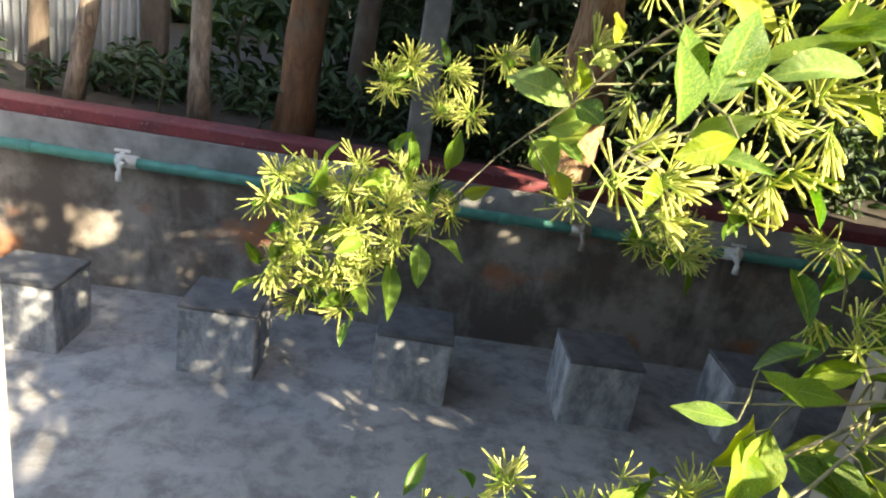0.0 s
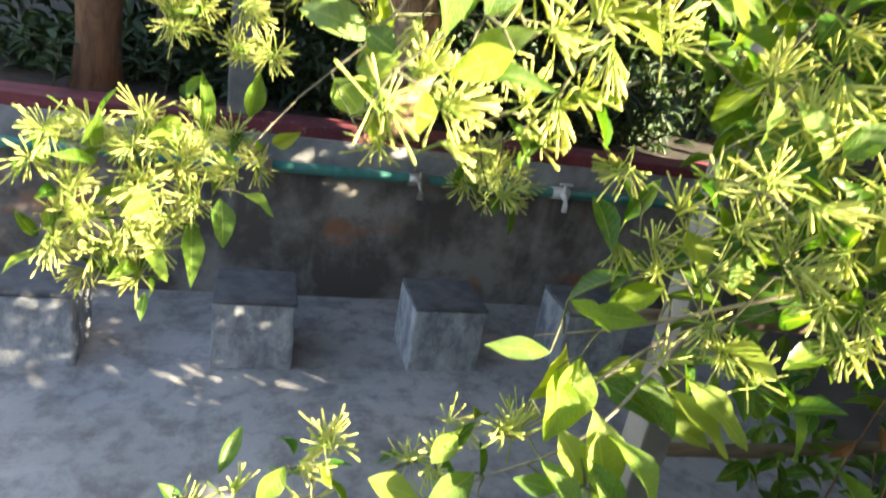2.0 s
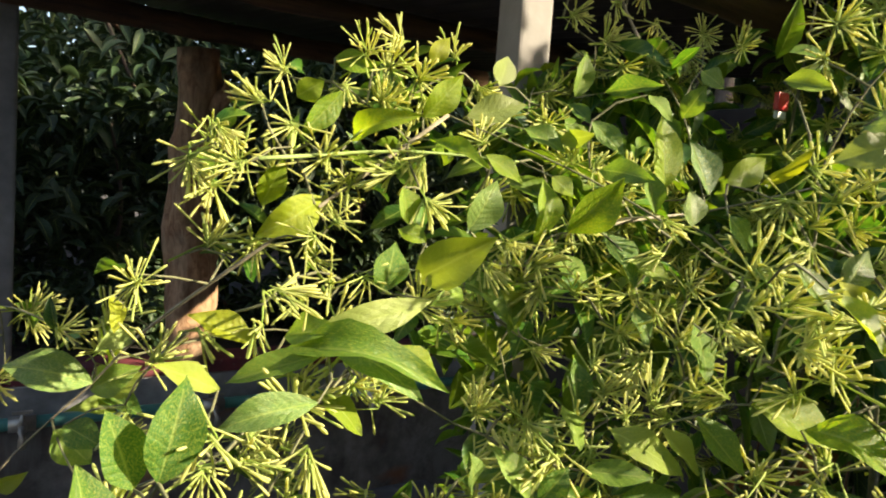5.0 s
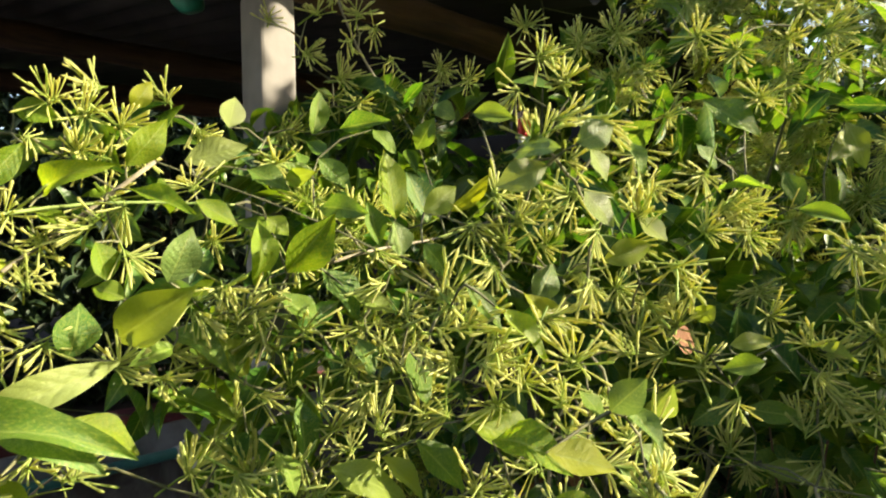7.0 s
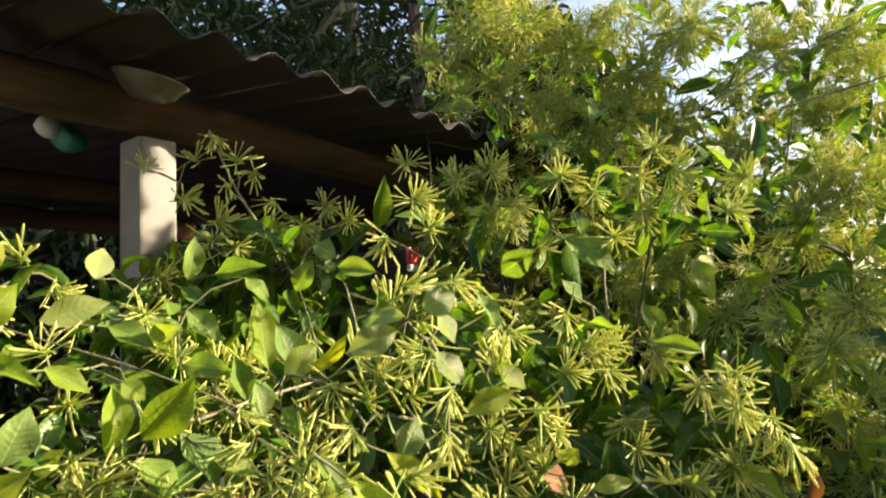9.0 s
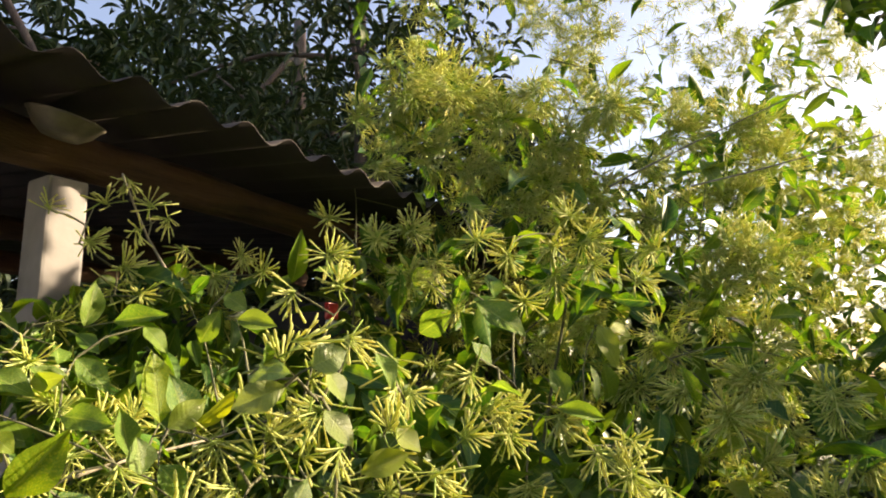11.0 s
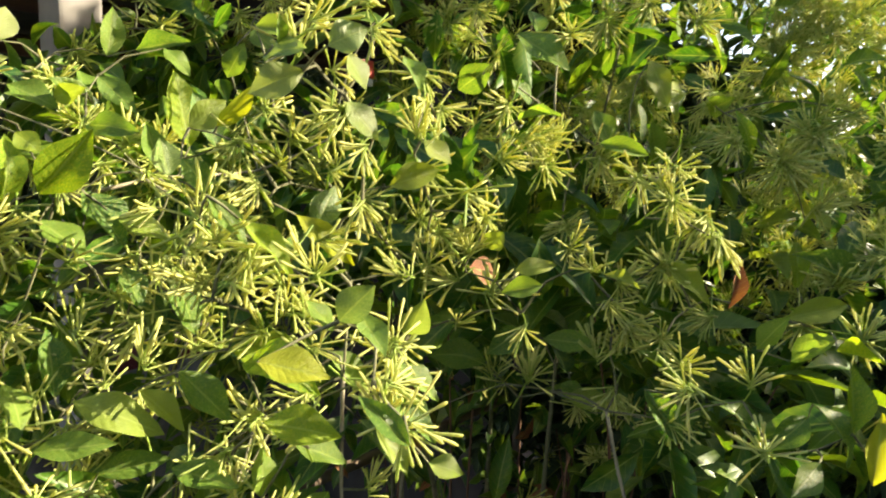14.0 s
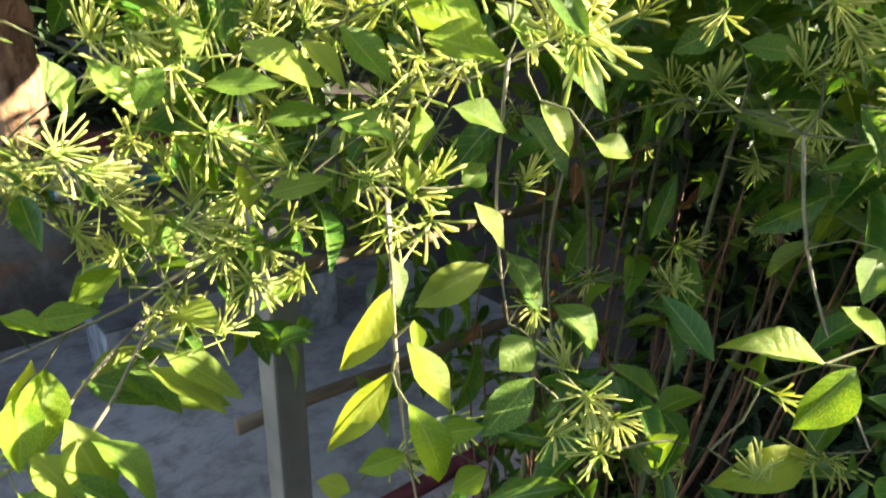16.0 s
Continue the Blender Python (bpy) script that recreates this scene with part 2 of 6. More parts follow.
M_LEAF_BROWN = mat_leaf("dead brown leaf", (0.20, 0.07, 0.03), (0.30, 0.11, 0.04), (0.34, 0.16, 0.05), 0.2, 0.6)
M_FLOWER = mat_flower("jasmine bud tubes", (0.31, 0.46, 0.08), (0.70, 0.72, 0.29), True)
M_FLOWER_FILL = mat_flower("jasmine bud tubes mass", (0.33, 0.46, 0.06), (0.71, 0.72, 0.23), True)
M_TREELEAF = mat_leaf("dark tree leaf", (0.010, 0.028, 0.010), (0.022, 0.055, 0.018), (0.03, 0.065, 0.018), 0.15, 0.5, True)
M_BOWL = plain("dull enamelled metal", (0.16, 0.14, 0.10), 0.45, 0.4, 0.3, 30)
M_BAG = plain("green plastic film", (0.02, 0.22, 0.15), 0.35, vary=0.3, scale=40)
M_PACKET = plain("red printed foil", (0.55, 0.02, 0.02), 0.35, vary=0.2, scale=60)
M_GRASS = mat_leaf("grass blade", (0.05, 0.13, 0.025), (0.12, 0.22, 0.04), (0.25, 0.27, 0.06), 0.35, 0.5, True)

# ---------------------------------------------------------------- mesh helpers


def mesh_from(name, verts, faces, material, smooth=True, uv=None):
    me = bpy.data.meshes.new(name)
    me.from_pydata([tuple(v) for v in verts], [], [tuple(f) for f in faces])
    me.materials.append(material)
    if smooth:
        me.polygons.foreach_set("use_smooth", [True] * len(me.polygons))
    if uv is not None:
        a = me.attributes.new("leaf_uv", "FLOAT_VECTOR", "POINT")
        a.data.foreach_set("vector", np.asarray(uv, dtype=np.float32).ravel())
    me.update()
    return me


def part(name, bm, material, parent=None, label="", smooth=False):
    me = bpy.data.meshes.new(name)
    bm.normal_update()
    bm.to_mesh(me)
    bm.free()
    me.materials.append(material)
    if smooth:
        me.polygons.foreach_set("use_smooth", [True] * len(me.polygons))
    ob = new(name, me)
    ob.parent = parent
    if label:
        tagged(ob, label)
    return ob


def box_bm(size, at=(0, 0, 0), bevel=0.0, rough=0.0, cuts=0, seed=0):
    bm = bmesh.new()
    bmesh.ops.create_cube(bm, size=1, matrix=Matrix.Translation(at) @ Matrix.Diagonal((*size, 1)))
    if bevel:
        bmesh.ops.bevel(bm, geom=bm.edges[:], offset=bevel, segments=2, affect="EDGES", profile=0.6)
    if cuts:
        bmesh.ops.subdivide_edges(bm, edges=[e for e in bm.edges if e.calc_length() > 0.1], cuts=cuts, use_grid_fill=True)
    if rough:
        for v in bm.verts:
            v.co += Vector(noise.noise_vector(v.co * 6 + Vector((seed, seed * 2.0, 0)))) * rough
    return bm


def tube_bm(points, radii, sides=8, cap=True, wobble=0.0, seed=0):
    """A tube along points with a radius for each."""
    bm = bmesh.new()
    rings, up = [], Vector((0, 0, 1))
    pts = [Vector(p) for p in points]
    for i, p in enumerate(pts):
        d = (pts[min(i + 1, len(pts) - 1)] - pts[max(i - 1, 0)]).normalized()
        a = d.cross(up if abs(d.z) < 0.9 else Vector((1, 0, 0))).normalized()
        b = d.cross(a)
        ring = []
        for j in range(sides):
            q = 2 * math.pi * j / sides
            r = radii[i]
            if wobble:
                r *= 1 + wobble * noise.noise(Vector((math.cos(q) * 1.3 + seed, math.sin(q) * 1.3, i * 0.6)))
            ring.append(bm.verts.new(p + (a * math.cos(q) + b * math.sin(q)) * r))
        rings.append(ring)
    for r0, r1 in zip(rings, rings[1:]):
        for j in range(sides):
            bm.faces.new((r0[j], r0[(j + 1) % sides], r1[(j + 1) % sides], r1[j]))
    if cap:
        bm.faces.new(list(reversed(rings[0])))
        bm.faces.new(rings[-1])
    return bm


def empty(name, at, label, category, group="", kind=""):
    e = new(name)
    e.location = at
    return tagged(e, label, category, group, kind)


# ---------------------------------------------------------------- setting
WALL_Y, WALL_TOP, KERB_Y, POST = 3.51, 0.918, 1.635, (0.797, 0.985)


def ground():
    """One sheet of garden soil out to the horizon."""
    bm = bmesh.new()
    bmesh.ops.create_grid(bm, x_segments=70, y_segments=70, size=1)
    for v in bm.verts:
        x, y = v.co.x, v.co.y
        v.co.x, v.co.y = 90 * x * abs(x) ** 1.4, 90 * y * abs(y) ** 1.4
        v.co.z = -0.14 + 0.03 * noise.noise(Vector((v.co.x * 1.5, v.co.y * 1.5, 0)))
    return tagged(part("ground", bm, M_SOIL, smooth=True), "dark bare garden soil with litter", "ground", kind="structure")


ground()
court = tagged(part("floor", box_bm((10.43, WALL_Y - KERB_Y + 0.1, 0.3), (-2.285, (WALL_Y + KERB_Y) / 2 + 0.05, -0.15)), M_FLOOR),
               "worn grey concrete court floor with damp stains", "floor", kind="structure")
kerb = tagged(part("kerb", box_bm((10.43, 0.055, 0.30), (-2.285, KERB_Y - 0.0300, -0.146), 0.008, 0.003, 3), M_RED),
              "red oxide painted kerb along the court", "kerb", kind="structure")
tagged(part("trim_kerb", box_bm((10.43, 0.12, 0.24), (-2.285, KERB_Y - 0.119, -0.146), 0.01, 0.006, 3), M_PINK), "faded pink step below the kerb, sunlight in its pale colour", "kerb", kind="structure")
wall = tagged(part("wall_back", box_bm((14.0, 0.16, WALL_TOP - 0.06), (-0.5, WALL_Y + 0.08, (WALL_TOP - 0.06) / 2)), M_WALL),
              "stained old plaster wall of the wash court", "wall", kind="structure")
band = tagged(part("trim_wall_top", box_bm((14.0, 0.22, 0.06), (-0.5, WALL_Y + 0.105, WALL_TOP - 0.03), 0.008, 0.004, 3), M_RED),
              "red painted coping along the wall", "coping", kind="structure")
tagged(part("trim_cement_band", box_bm((14.0, 0.012, 0.142), (-0.5, WALL_Y - 0.0065, 0.785), 0.004, 0.003, 3), M_CEMENT),
       "grey cement band under the red coping", "wall band", kind="structure")
tagged(part("ground_terrace", box_bm((60.0, 30.0, 1.2), (0.5, WALL_Y + 0.215 + 15.0, 0.298)), M_SOIL),
                 "dark raised earth behind the wall", "ground", kind="structure")


def seat_block():
    t = empty("seat_block", (0, 0, 0), "grey cement seat block with flaking whitewash and a dark top", "seat block", "seat blocks in a row")
    part("body", box_bm((0.335, 0.32, 0.315), (0, 0, 0.1475), 0.012, 0.006, 2, 3), M_BLOCK, t)
    # top slab in a darker colour than the whitewashed body
    part("top", box_bm((0.339, 0.324, 0.020), (0, 0, 0.312), 0.008, 0.004, 2, 5), M_BLOCK_TOP, t, "dark cement top")
    return t


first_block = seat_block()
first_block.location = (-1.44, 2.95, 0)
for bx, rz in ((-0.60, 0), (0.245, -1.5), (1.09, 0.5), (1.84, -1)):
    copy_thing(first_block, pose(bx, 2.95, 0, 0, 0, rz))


def concrete_post(at, side, height, label):
    t = empty("concrete_post", at, label, "post")
    part("shaft", box_bm((side, side, height), (0, 0, height / 2), side * 0.09, 0.003, 3, at[0]), M_POST, t)
    return t


concrete_post((POST[0], POST[1], -0.15), 0.053, 2.24, "square grey concrete post under the timber beam")
concrete_post((0.13, WALL_Y + 0.14, 0.91), 0.13, 1.53, "square grey concrete post on the red coping")

pillar = empty("white_pillar", (-0.531, 1.01, -0.15), "smooth white painted pillar beside the court", "pillar")
part("shaft", box_bm((0.20, 0.20, 2.3), (0, 0, 1.15), 0.006), M_WHITE, pillar)
part("plinth", box_bm((0.26, 0.26, 0.12), (0, 0, 0.06), 0.006), M_WHITE, pillar)

# ---- water pipe with taps
pipe = empty("water_pipe", (0, WALL_Y - 0.042, 0.708), "green plastic water pipe with taps along the wall", "pipe")
part("tube", tube_bm([(x, 0.003 * math.sin(x * 3), 0.004 * math.sin(x * 1.7)) for x in np.linspace(-5.0, 2.80, 40)], [0.027] * 40, 14), M_PIPE, pipe, smooth=True)
for x in (-3.2, -1.75, -0.95, -0.25, 0.62, 1.42, 2.2):
    part("coupling", tube_bm([(x - 0.03, 0, 0), (x - 0.027, 0, 0), (x + 0.027, 0, 0), (x + 0.03, 0, 0)], [0.029, 0.0315, 0.0315, 0.029], 14), M_PIPE, pipe, smooth=True)


def tap(x, white):
    m = M_TAP if white else M_TAPMETAL
    t = empty("tap", (x, WALL_Y - 0.042, 0.708), "white plastic tap on the green pipe" if white else "tarnished metal tap on the green pipe", "tap", "taps on the pipe")
    part("tee", tube_bm([(-0.05, 0, 0), (0.05, 0, 0)], [0.033, 0.033], 14), m, t, smooth=True)
    bm = tube_bm([(0, -0.02, 0), (0, -0.06, 0.0), (0, -0.085, -0.010), (0, -0.097, -0.035), (0, -0.097, -0.075)], [0.016, 0.016, 0.016, 0.015, 0.016], 10)
    part("spout", bm, m, t, smooth=True)
    part("valve", tube_bm([(0, -0.055, 0.0), (0, -0.055, 0.058)], [0.013, 0.011], 10), m, t, smooth=True)
    part("handle", box_bm((0.075, 0.015, 0.013), (0, -0.055, 0.064), 0.003), m, t)


for x, white in ((-2.10, 1), (-1.265, 1), (-0.54, 0), (0.24, 0), (1.014, 0), (1.815, 1)):
    tap(x, white)

# ---- roof over the court
def roof_z(y):
    return 2.17 + 0.139 * (y - 0.80)


ROOF_X0, ROOF_X1 = -0.15, 2.60


def log_beam(y, z, r, x0, x1, label, seed):
    t = empty("roof_beam", (0, y, z), label, "beam", "beams of the roof")
    n = 26
    bm = tube_bm([(x, 0.012 * math.sin(x * 1.3 + seed), 0.008 * math.sin(x * 2.1 + seed)) for x in np.linspace(x0, x1, n)], [r * (1 + 0.08 * math.sin(i * 1.9 + seed)) for i in range(n)], 12, wobble=0.18, seed=seed)
    part("log", bm, M_BEAM, t, smooth=True)
    return t


log_beam(0.975, 2.122, 0.031, ROOF_X0, ROOF_X1 - 0.1, "brown timber beam on the concrete post", 0.0)
log_beam(WALL_Y + 0.04, 2.475, 0.052, ROOF_X0, ROOF_X1 - 0.1, "dark brown timber beam over the back wall", 1.7)
log_beam(2.15, 2.30, 0.035, ROOF_X0, ROOF_X1 - 0.1, "dark brown timber purlin under the tin roof", 3.1)


def corrugated(name, axis_len, verts_at, material, pitch, depth, thick=0.0012):
    """A corrugated sheet: verts_at(u, w, h) gives the place for u along the waves, w across them and h off the sheet."""
    n = int(axis_len / pitch * 8)
    verts, faces = [], []
    for i in range(n + 1):
        u = axis_len * i / n
        h = depth * math.sin(2 * math.pi * u / pitch)
        for w in (0, 1):
            verts += [verts_at(u, w, h), verts_at(u, w, h - thick)]
    for i in range(n):
        a = 4 * i
        faces += [(a, a + 4, a + 6, a + 2), (a + 1, a + 3, a + 7, a + 5), (a, a + 1, a + 5, a + 4), (a + 2, a + 6, a + 7, a + 3)]
    return new(name, mesh_from(name, verts, faces, material))


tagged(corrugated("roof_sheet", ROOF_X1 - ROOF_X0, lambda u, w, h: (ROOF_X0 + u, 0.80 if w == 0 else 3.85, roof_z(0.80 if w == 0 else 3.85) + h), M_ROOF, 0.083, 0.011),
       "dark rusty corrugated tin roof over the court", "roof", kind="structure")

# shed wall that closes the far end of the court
# its near-black colour paints in the deep shade at this end
tagged(part("wall_side", box_bm((0.12, 1.94, 2.40), (2.87, 2.535, 1.05)), M_END_SHADE), "plaster end wall of the court, deep shade in its colour", "wall", kind="structure")

# plain wall added unseen behind the garden, to hold sky light off the court
tagged(part("wall_house", box_bm((9.0, 0.20, 4.9), (-2.0, -2.6, 2.29)), M_CEMENT), "plain grey rendered wall added unseen behind the garden to block sky light", "wall", kind="structure")

# tin fence far behind the trees
tagged(corrugated("tin_fence", 3.2, lambda u, w, h: (-4.92 + u, 4.75 + h, 0.89 if w == 0 else 3.2), M_TIN, 0.056, 0.019), "pale blue grey corrugated tin fence", "fence", kind="structure")
fp = empty("fence_post", (-1.63, 4.72, 0.88), "dark grey square fence post", "post")
part("shaft", box_bm((0.15, 0.10, 2.2), (0, 0, 1.1), 0.01), M_TRUNKDARK, fp)

# bamboo rails between the post and the bush
for z, y, name in ((0.915, 1.10, "lower"), (1.185, 1.10, "upper")):
    r = empty("bamboo_rail", (0.76, y, z), "thin weathered bamboo rail beside the post", "rail", "rails beside the post")
    n = 24
    part("pole", tube_bm([(1.9 * i / n, 0.004 * math.sin(i), -0.045 * i / n) for i in range(n + 1)], [0.013 * (1.12 if i % 5 == 0 else 1.0) for i in range(n + 1)], 8), M_BAMBOO, r, smooth=True)

# leaves that stand out: foot, tip, width, tint (0 green, 1 yellowing, 2 pale), arch
LEAVES = []
LEAVES += [
    (0.357, 0.675, 1.655, 0.318, 0.693, 1.672, 0.018, 1, 0),
    (0.389, 0.628, 1.658, 0.336, 0.663, 1.634, 0.016, 0, 0),
    (0.754, 0.688, 1.783, 0.739, 0.687, 1.851, 0.031, 1, 0),
    (0.737, 0.625, 1.778, 0.729, 0.645, 1.826, 0.027, 0, 0),
    (0.665, 0.557, 1.783, 0.686, 0.542, 1.804, 0.019, 0, 0),
    (0.699, 0.650, 1.758, 0.693, 0.659, 1.798, 0.018, 0, 0),
    (0.664, 0.583, 1.750, 0.659, 0.585, 1.778, 0.020, 2, 0),
    (0.647, 0.541, 1.760, 0.664, 0.532, 1.734, 0.021, 0, 0),
    (0.619, 0.474, 1.734, 0.632, 0.455, 1.705, 0.013, 0, 0),
    (0.705, 0.493, 1.721, 0.736, 0.467, 1.683, 0.016, 1, 0),
]
LEAVES += [
    (0.449, 0.769, 1.841, 0.417, 0.778, 1.801, 0.019, 0, 0),
    (0.522, 0.762, 1.828, 0.550, 0.745, 1.868, 0.024, 1, 0),
    (0.584, 0.787, 1.838, 0.631, 0.756, 1.853, 0.026, 2, 0),
    (0.629, 0.755, 1.830, 0.657, 0.727, 1.810, 0.022, 0, 0),
    (0.513, 0.732, 1.806, 0.548, 0.693, 1.785, 0.015, 1, 0),
    (0.559, 0.716, 1.798, 0.586, 0.697, 1.776, 0.017, 1, 0),
    (0.754, 0.825, 1.883, 0.756, 0.815, 1.933, 0.023, 0, 0),
    (0.632, 0.647, 1.740, 0.649, 0.620, 1.698, 0.031, 0, 0),
    (0.592, 0.616, 1.597, 0.593, 0.627, 1.644, 0.020, 0, 0),
    (0.655, 0.567, 1.678, 0.663, 0.556, 1.635, 0.022, 0, 0),
]
LEAVES += [
    (0.666, 0.522, 1.628, 0.713, 0.479, 1.604, 0.031, 1, 0),
    (0.645, 0.550, 1.613, 0.666, 0.520, 1.576, 0.023, 0, 0),
    (0.690, 0.449, 1.631, 0.708, 0.431, 1.599, 0.018, 0, 0),
    (0.517, 0.577, 1.562, 0.498, 0.600, 1.594, 0.020, 0, 0),
    (0.512, 0.562, 1.568, 0.527, 0.553, 1.593, 0.017, 0, 0),
    (0.585, 0.577, 1.602, 0.629, 0.544, 1.573, 0.024, 0, 0),
    (0.428, 0.773, 1.723, 0.427, 0.772, 1.690, 0.012, 0, 0),
    (0.455, 0.779, 1.793, 0.479, 0.750, 1.771, 0.014, 1, 0),
    (0.731, 0.501, 1.711, 0.746, 0.494, 1.742, 0.021, 2, 0),
    (0.656, 0.837, 1.883, 0.665, 0.838, 1.916, 0.025, 2, 0),
]
LEAVES += [
    (0.449, 0.792, 1.872, 0.477, 0.772, 1.862, 0.018, 0, 0),
    (0.534, 0.779, 1.879, 0.548, 0.769, 1.903, 0.016, 0, 0),
    (0.416, 0.789, 1.834, 0.433, 0.772, 1.848, 0.019, 0, 0),
    (0.608, 0.660, 1.738, 0.633, 0.627, 1.785, 0.031, 1, 0),
    (0.591, 0.682, 1.727, 0.598, 0.688, 1.783, 0.021, 1, 0),
    (0.629, 0.458, 1.720, 0.643, 0.428, 1.685, 0.014, 1, 0),
    (0.625, 0.375, 1.668, 0.635, 0.358, 1.687, 0.017, 2, 0),
    (0.623, 0.377, 1.663, 0.617, 0.391, 1.679, 0.010, 0, 0),
    (0.581, 0.386, 1.654, 0.601, 0.358, 1.646, 0.019, 1, 0),
    (0.730, 0.443, 1.570, 0.742, 0.425, 1.535, 0.018, 0, 0),
]
LEAVES += [
    (0.705, 0.404, 1.625, 0.723, 0.383, 1.600, 0.016, 0, 0),
    (0.649, 0.625, 1.683, 0.651, 0.605, 1.650, 0.019, 0, 0),
    (0.623, 0.564, 1.603, 0.641, 0.540, 1.573, 0.017, 0, 0),
    (0.559, 0.573, 1.577, 0.595, 0.540, 1.579, 0.016, 0, 0),
    (0.617, 0.518, 1.560, 0.637, 0.476, 1.550, 0.018, 0, 0),
    (0.655, 0.477, 1.537, 0.656, 0.479, 1.571, 0.017, 0, 0),
    (0.828, 0.361, 1.666, 0.812, 0.388, 1.660, 0.015, 0, 0),
    (0.842, 0.393, 1.674, 0.863, 0.366, 1.678, 0.014, 0, 0),
    (1.079, 0.407, 1.791, 1.073, 0.424, 1.828, 0.025, 0, 0),
    (1.052, 0.364, 1.789, 1.046, 0.365, 1.828, 0.016, 0, 0),
]
LEAVES += [
    (1.004, 0.389, 1.785, 1.034, 0.349, 1.772, 0.017, 0, 0),
    (1.021, 0.473, 1.832, 1.010, 0.492, 1.860, 0.024, 0, 0),
    (1.002, 0.479, 1.903, 1.020, 0.427, 1.862, 0.035, 0, 0),
    (0.943, 0.419, 1.599, 0.966, 0.372, 1.594, 0.019, 0, 0),
    (0.977, 0.319, 1.675, 1.002, 0.283, 1.635, 0.020, 0, 0),
    (1.156, 0.233, 1.637, 1.163, 0.238, 1.689, 0.021, 1, 0),
    (1.173, 0.174, 1.644, 1.121, 0.234, 1.674, 0.026, 0, 0),
    (1.071, 0.231, 1.617, 1.117, 0.184, 1.628, 0.021, 0, 0),
    (0.992, 0.169, 1.541, 0.997, 0.173, 1.597, 0.023, 1, 0),
    (0.988, 0.197, 1.562, 0.990, 0.172, 1.513, 0.023, 0, 0),
]
LEAVES += [
    (0.996, 0.201, 1.548, 0.968, 0.226, 1.523, 0.021, 0, 0),
    (1.007, 0.155, 1.497, 1.022, 0.151, 1.554, 0.028, 1, 0),
    (1.187, 0.304, 1.830, 1.206, 0.289, 1.776, 0.015, 1, 0),
    (0.948, 0.323, 1.564, 0.957, 0.293, 1.517, 0.022, 0, 0),
    (1.042, 0.415, 1.502, 1.013, 0.455, 1.528, 0.024, 0, 0),
    (0.960, 0.493, 1.564, 0.931, 0.544, 1.569, 0.029, 0, 0),
    (0.739, 0.403, 1.549, 0.752, 0.383, 1.541, 0.016, 0, 0),
    (0.783, 0.471, 1.742, 0.812, 0.443, 1.755, 0.020, 0, 0),
    (0.791, 0.443, 1.776, 0.800, 0.424, 1.758, 0.017, 0, 0),
    (0.485, 0.693, 1.694, 0.521, 0.638, 1.733, 0.032, 0, 0),
]
LEAVES += [
    (0.509, 0.659, 1.736, 0.521, 0.645, 1.775, 0.025, 2, 0),
    (0.527, 0.709, 1.692, 0.560, 0.669, 1.660, 0.022, 0, 0),
    (0.671, 0.446, 1.811, 0.650, 0.474, 1.797, 0.020, 2, 0),
    (0.667, 0.420, 1.822, 0.684, 0.404, 1.833, 0.019, 2, 0),
    (0.687, 0.423, 1.821, 0.694, 0.415, 1.799, 0.014, 2, 0),
    (0.696, 0.434, 1.794, 0.710, 0.420, 1.769, 0.016, 2, 0),
    (0.601, 0.677, 1.783, 0.612, 0.662, 1.768, 0.016, 0, 0),
    (0.649, 0.629, 1.719, 0.676, 0.604, 1.702, 0.019, 0, 0),
    (0.891, 0.767, 1.927, 0.910, 0.748, 1.908, 0.029, 0, 0),
    (0.731, 0.563, 1.869, 0.749, 0.533, 1.862, 0.017, 0, 0),
]
LEAVES += [
    (0.844, 0.749, 1.866, 0.852, 0.727, 1.901, 0.023, 0, 0),
    (0.694, 0.733, 1.844, 0.713, 0.705, 1.811, 0.021, 0, 0),
    (0.492, 0.692, 1.724, 0.475, 0.709, 1.732, 0.016, 0, 0),
    (0.480, 0.714, 1.765, 0.489, 0.716, 1.735, 0.021, 0, 0),
    (1.070, 0.363, 1.873, 1.091, 0.350, 1.826, 0.024, 0, 0),
    (0.595, 0.400, 1.618, 0.622, 0.372, 1.608, 0.019, 1, 0),
    (0.712, 0.422, 1.606, 0.721, 0.384, 1.572, 0.020, 0, 0),
    (0.677, 0.471, 1.567, 0.701, 0.445, 1.552, 0.022, 0, 0),
    (0.800, 0.523, 1.541, 0.815, 0.482, 1.493, 0.026, 0, 0),
    (0.754, 0.506, 1.425, 0.702, 0.539, 1.389, 0.028, 0, 0),
]
LEAVES += [
    (0.788, 0.519, 1.424, 0.794, 0.481, 1.378, 0.029, 0, 0),
    (0.625, 0.468, 1.455, 0.586, 0.472, 1.405, 0.022, 1, 0),
    (0.654, 0.507, 1.459, 0.649, 0.491, 1.424, 0.012, 2, 0),
    (0.615, 0.453, 1.403, 0.569, 0.463, 1.355, 0.020, 1, 0),
    (0.607, 0.427, 1.439, 0.618, 0.398, 1.402, 0.019, 1, 0),
    (0.608, 0.428, 1.395, 0.616, 0.406, 1.344, 0.022, 1, 0),
    (0.628, 0.419, 1.367, 0.649, 0.399, 1.375, 0.015, 1, 0),
    (0.615, 0.438, 1.346, 0.584, 0.451, 1.339, 0.016, 1, 0),
    (0.773, 0.470, 1.364, 0.744, 0.477, 1.342, 0.031, 0, 0),
    (0.841, 0.507, 1.361, 0.864, 0.470, 1.319, 0.027, 0, 0),
]
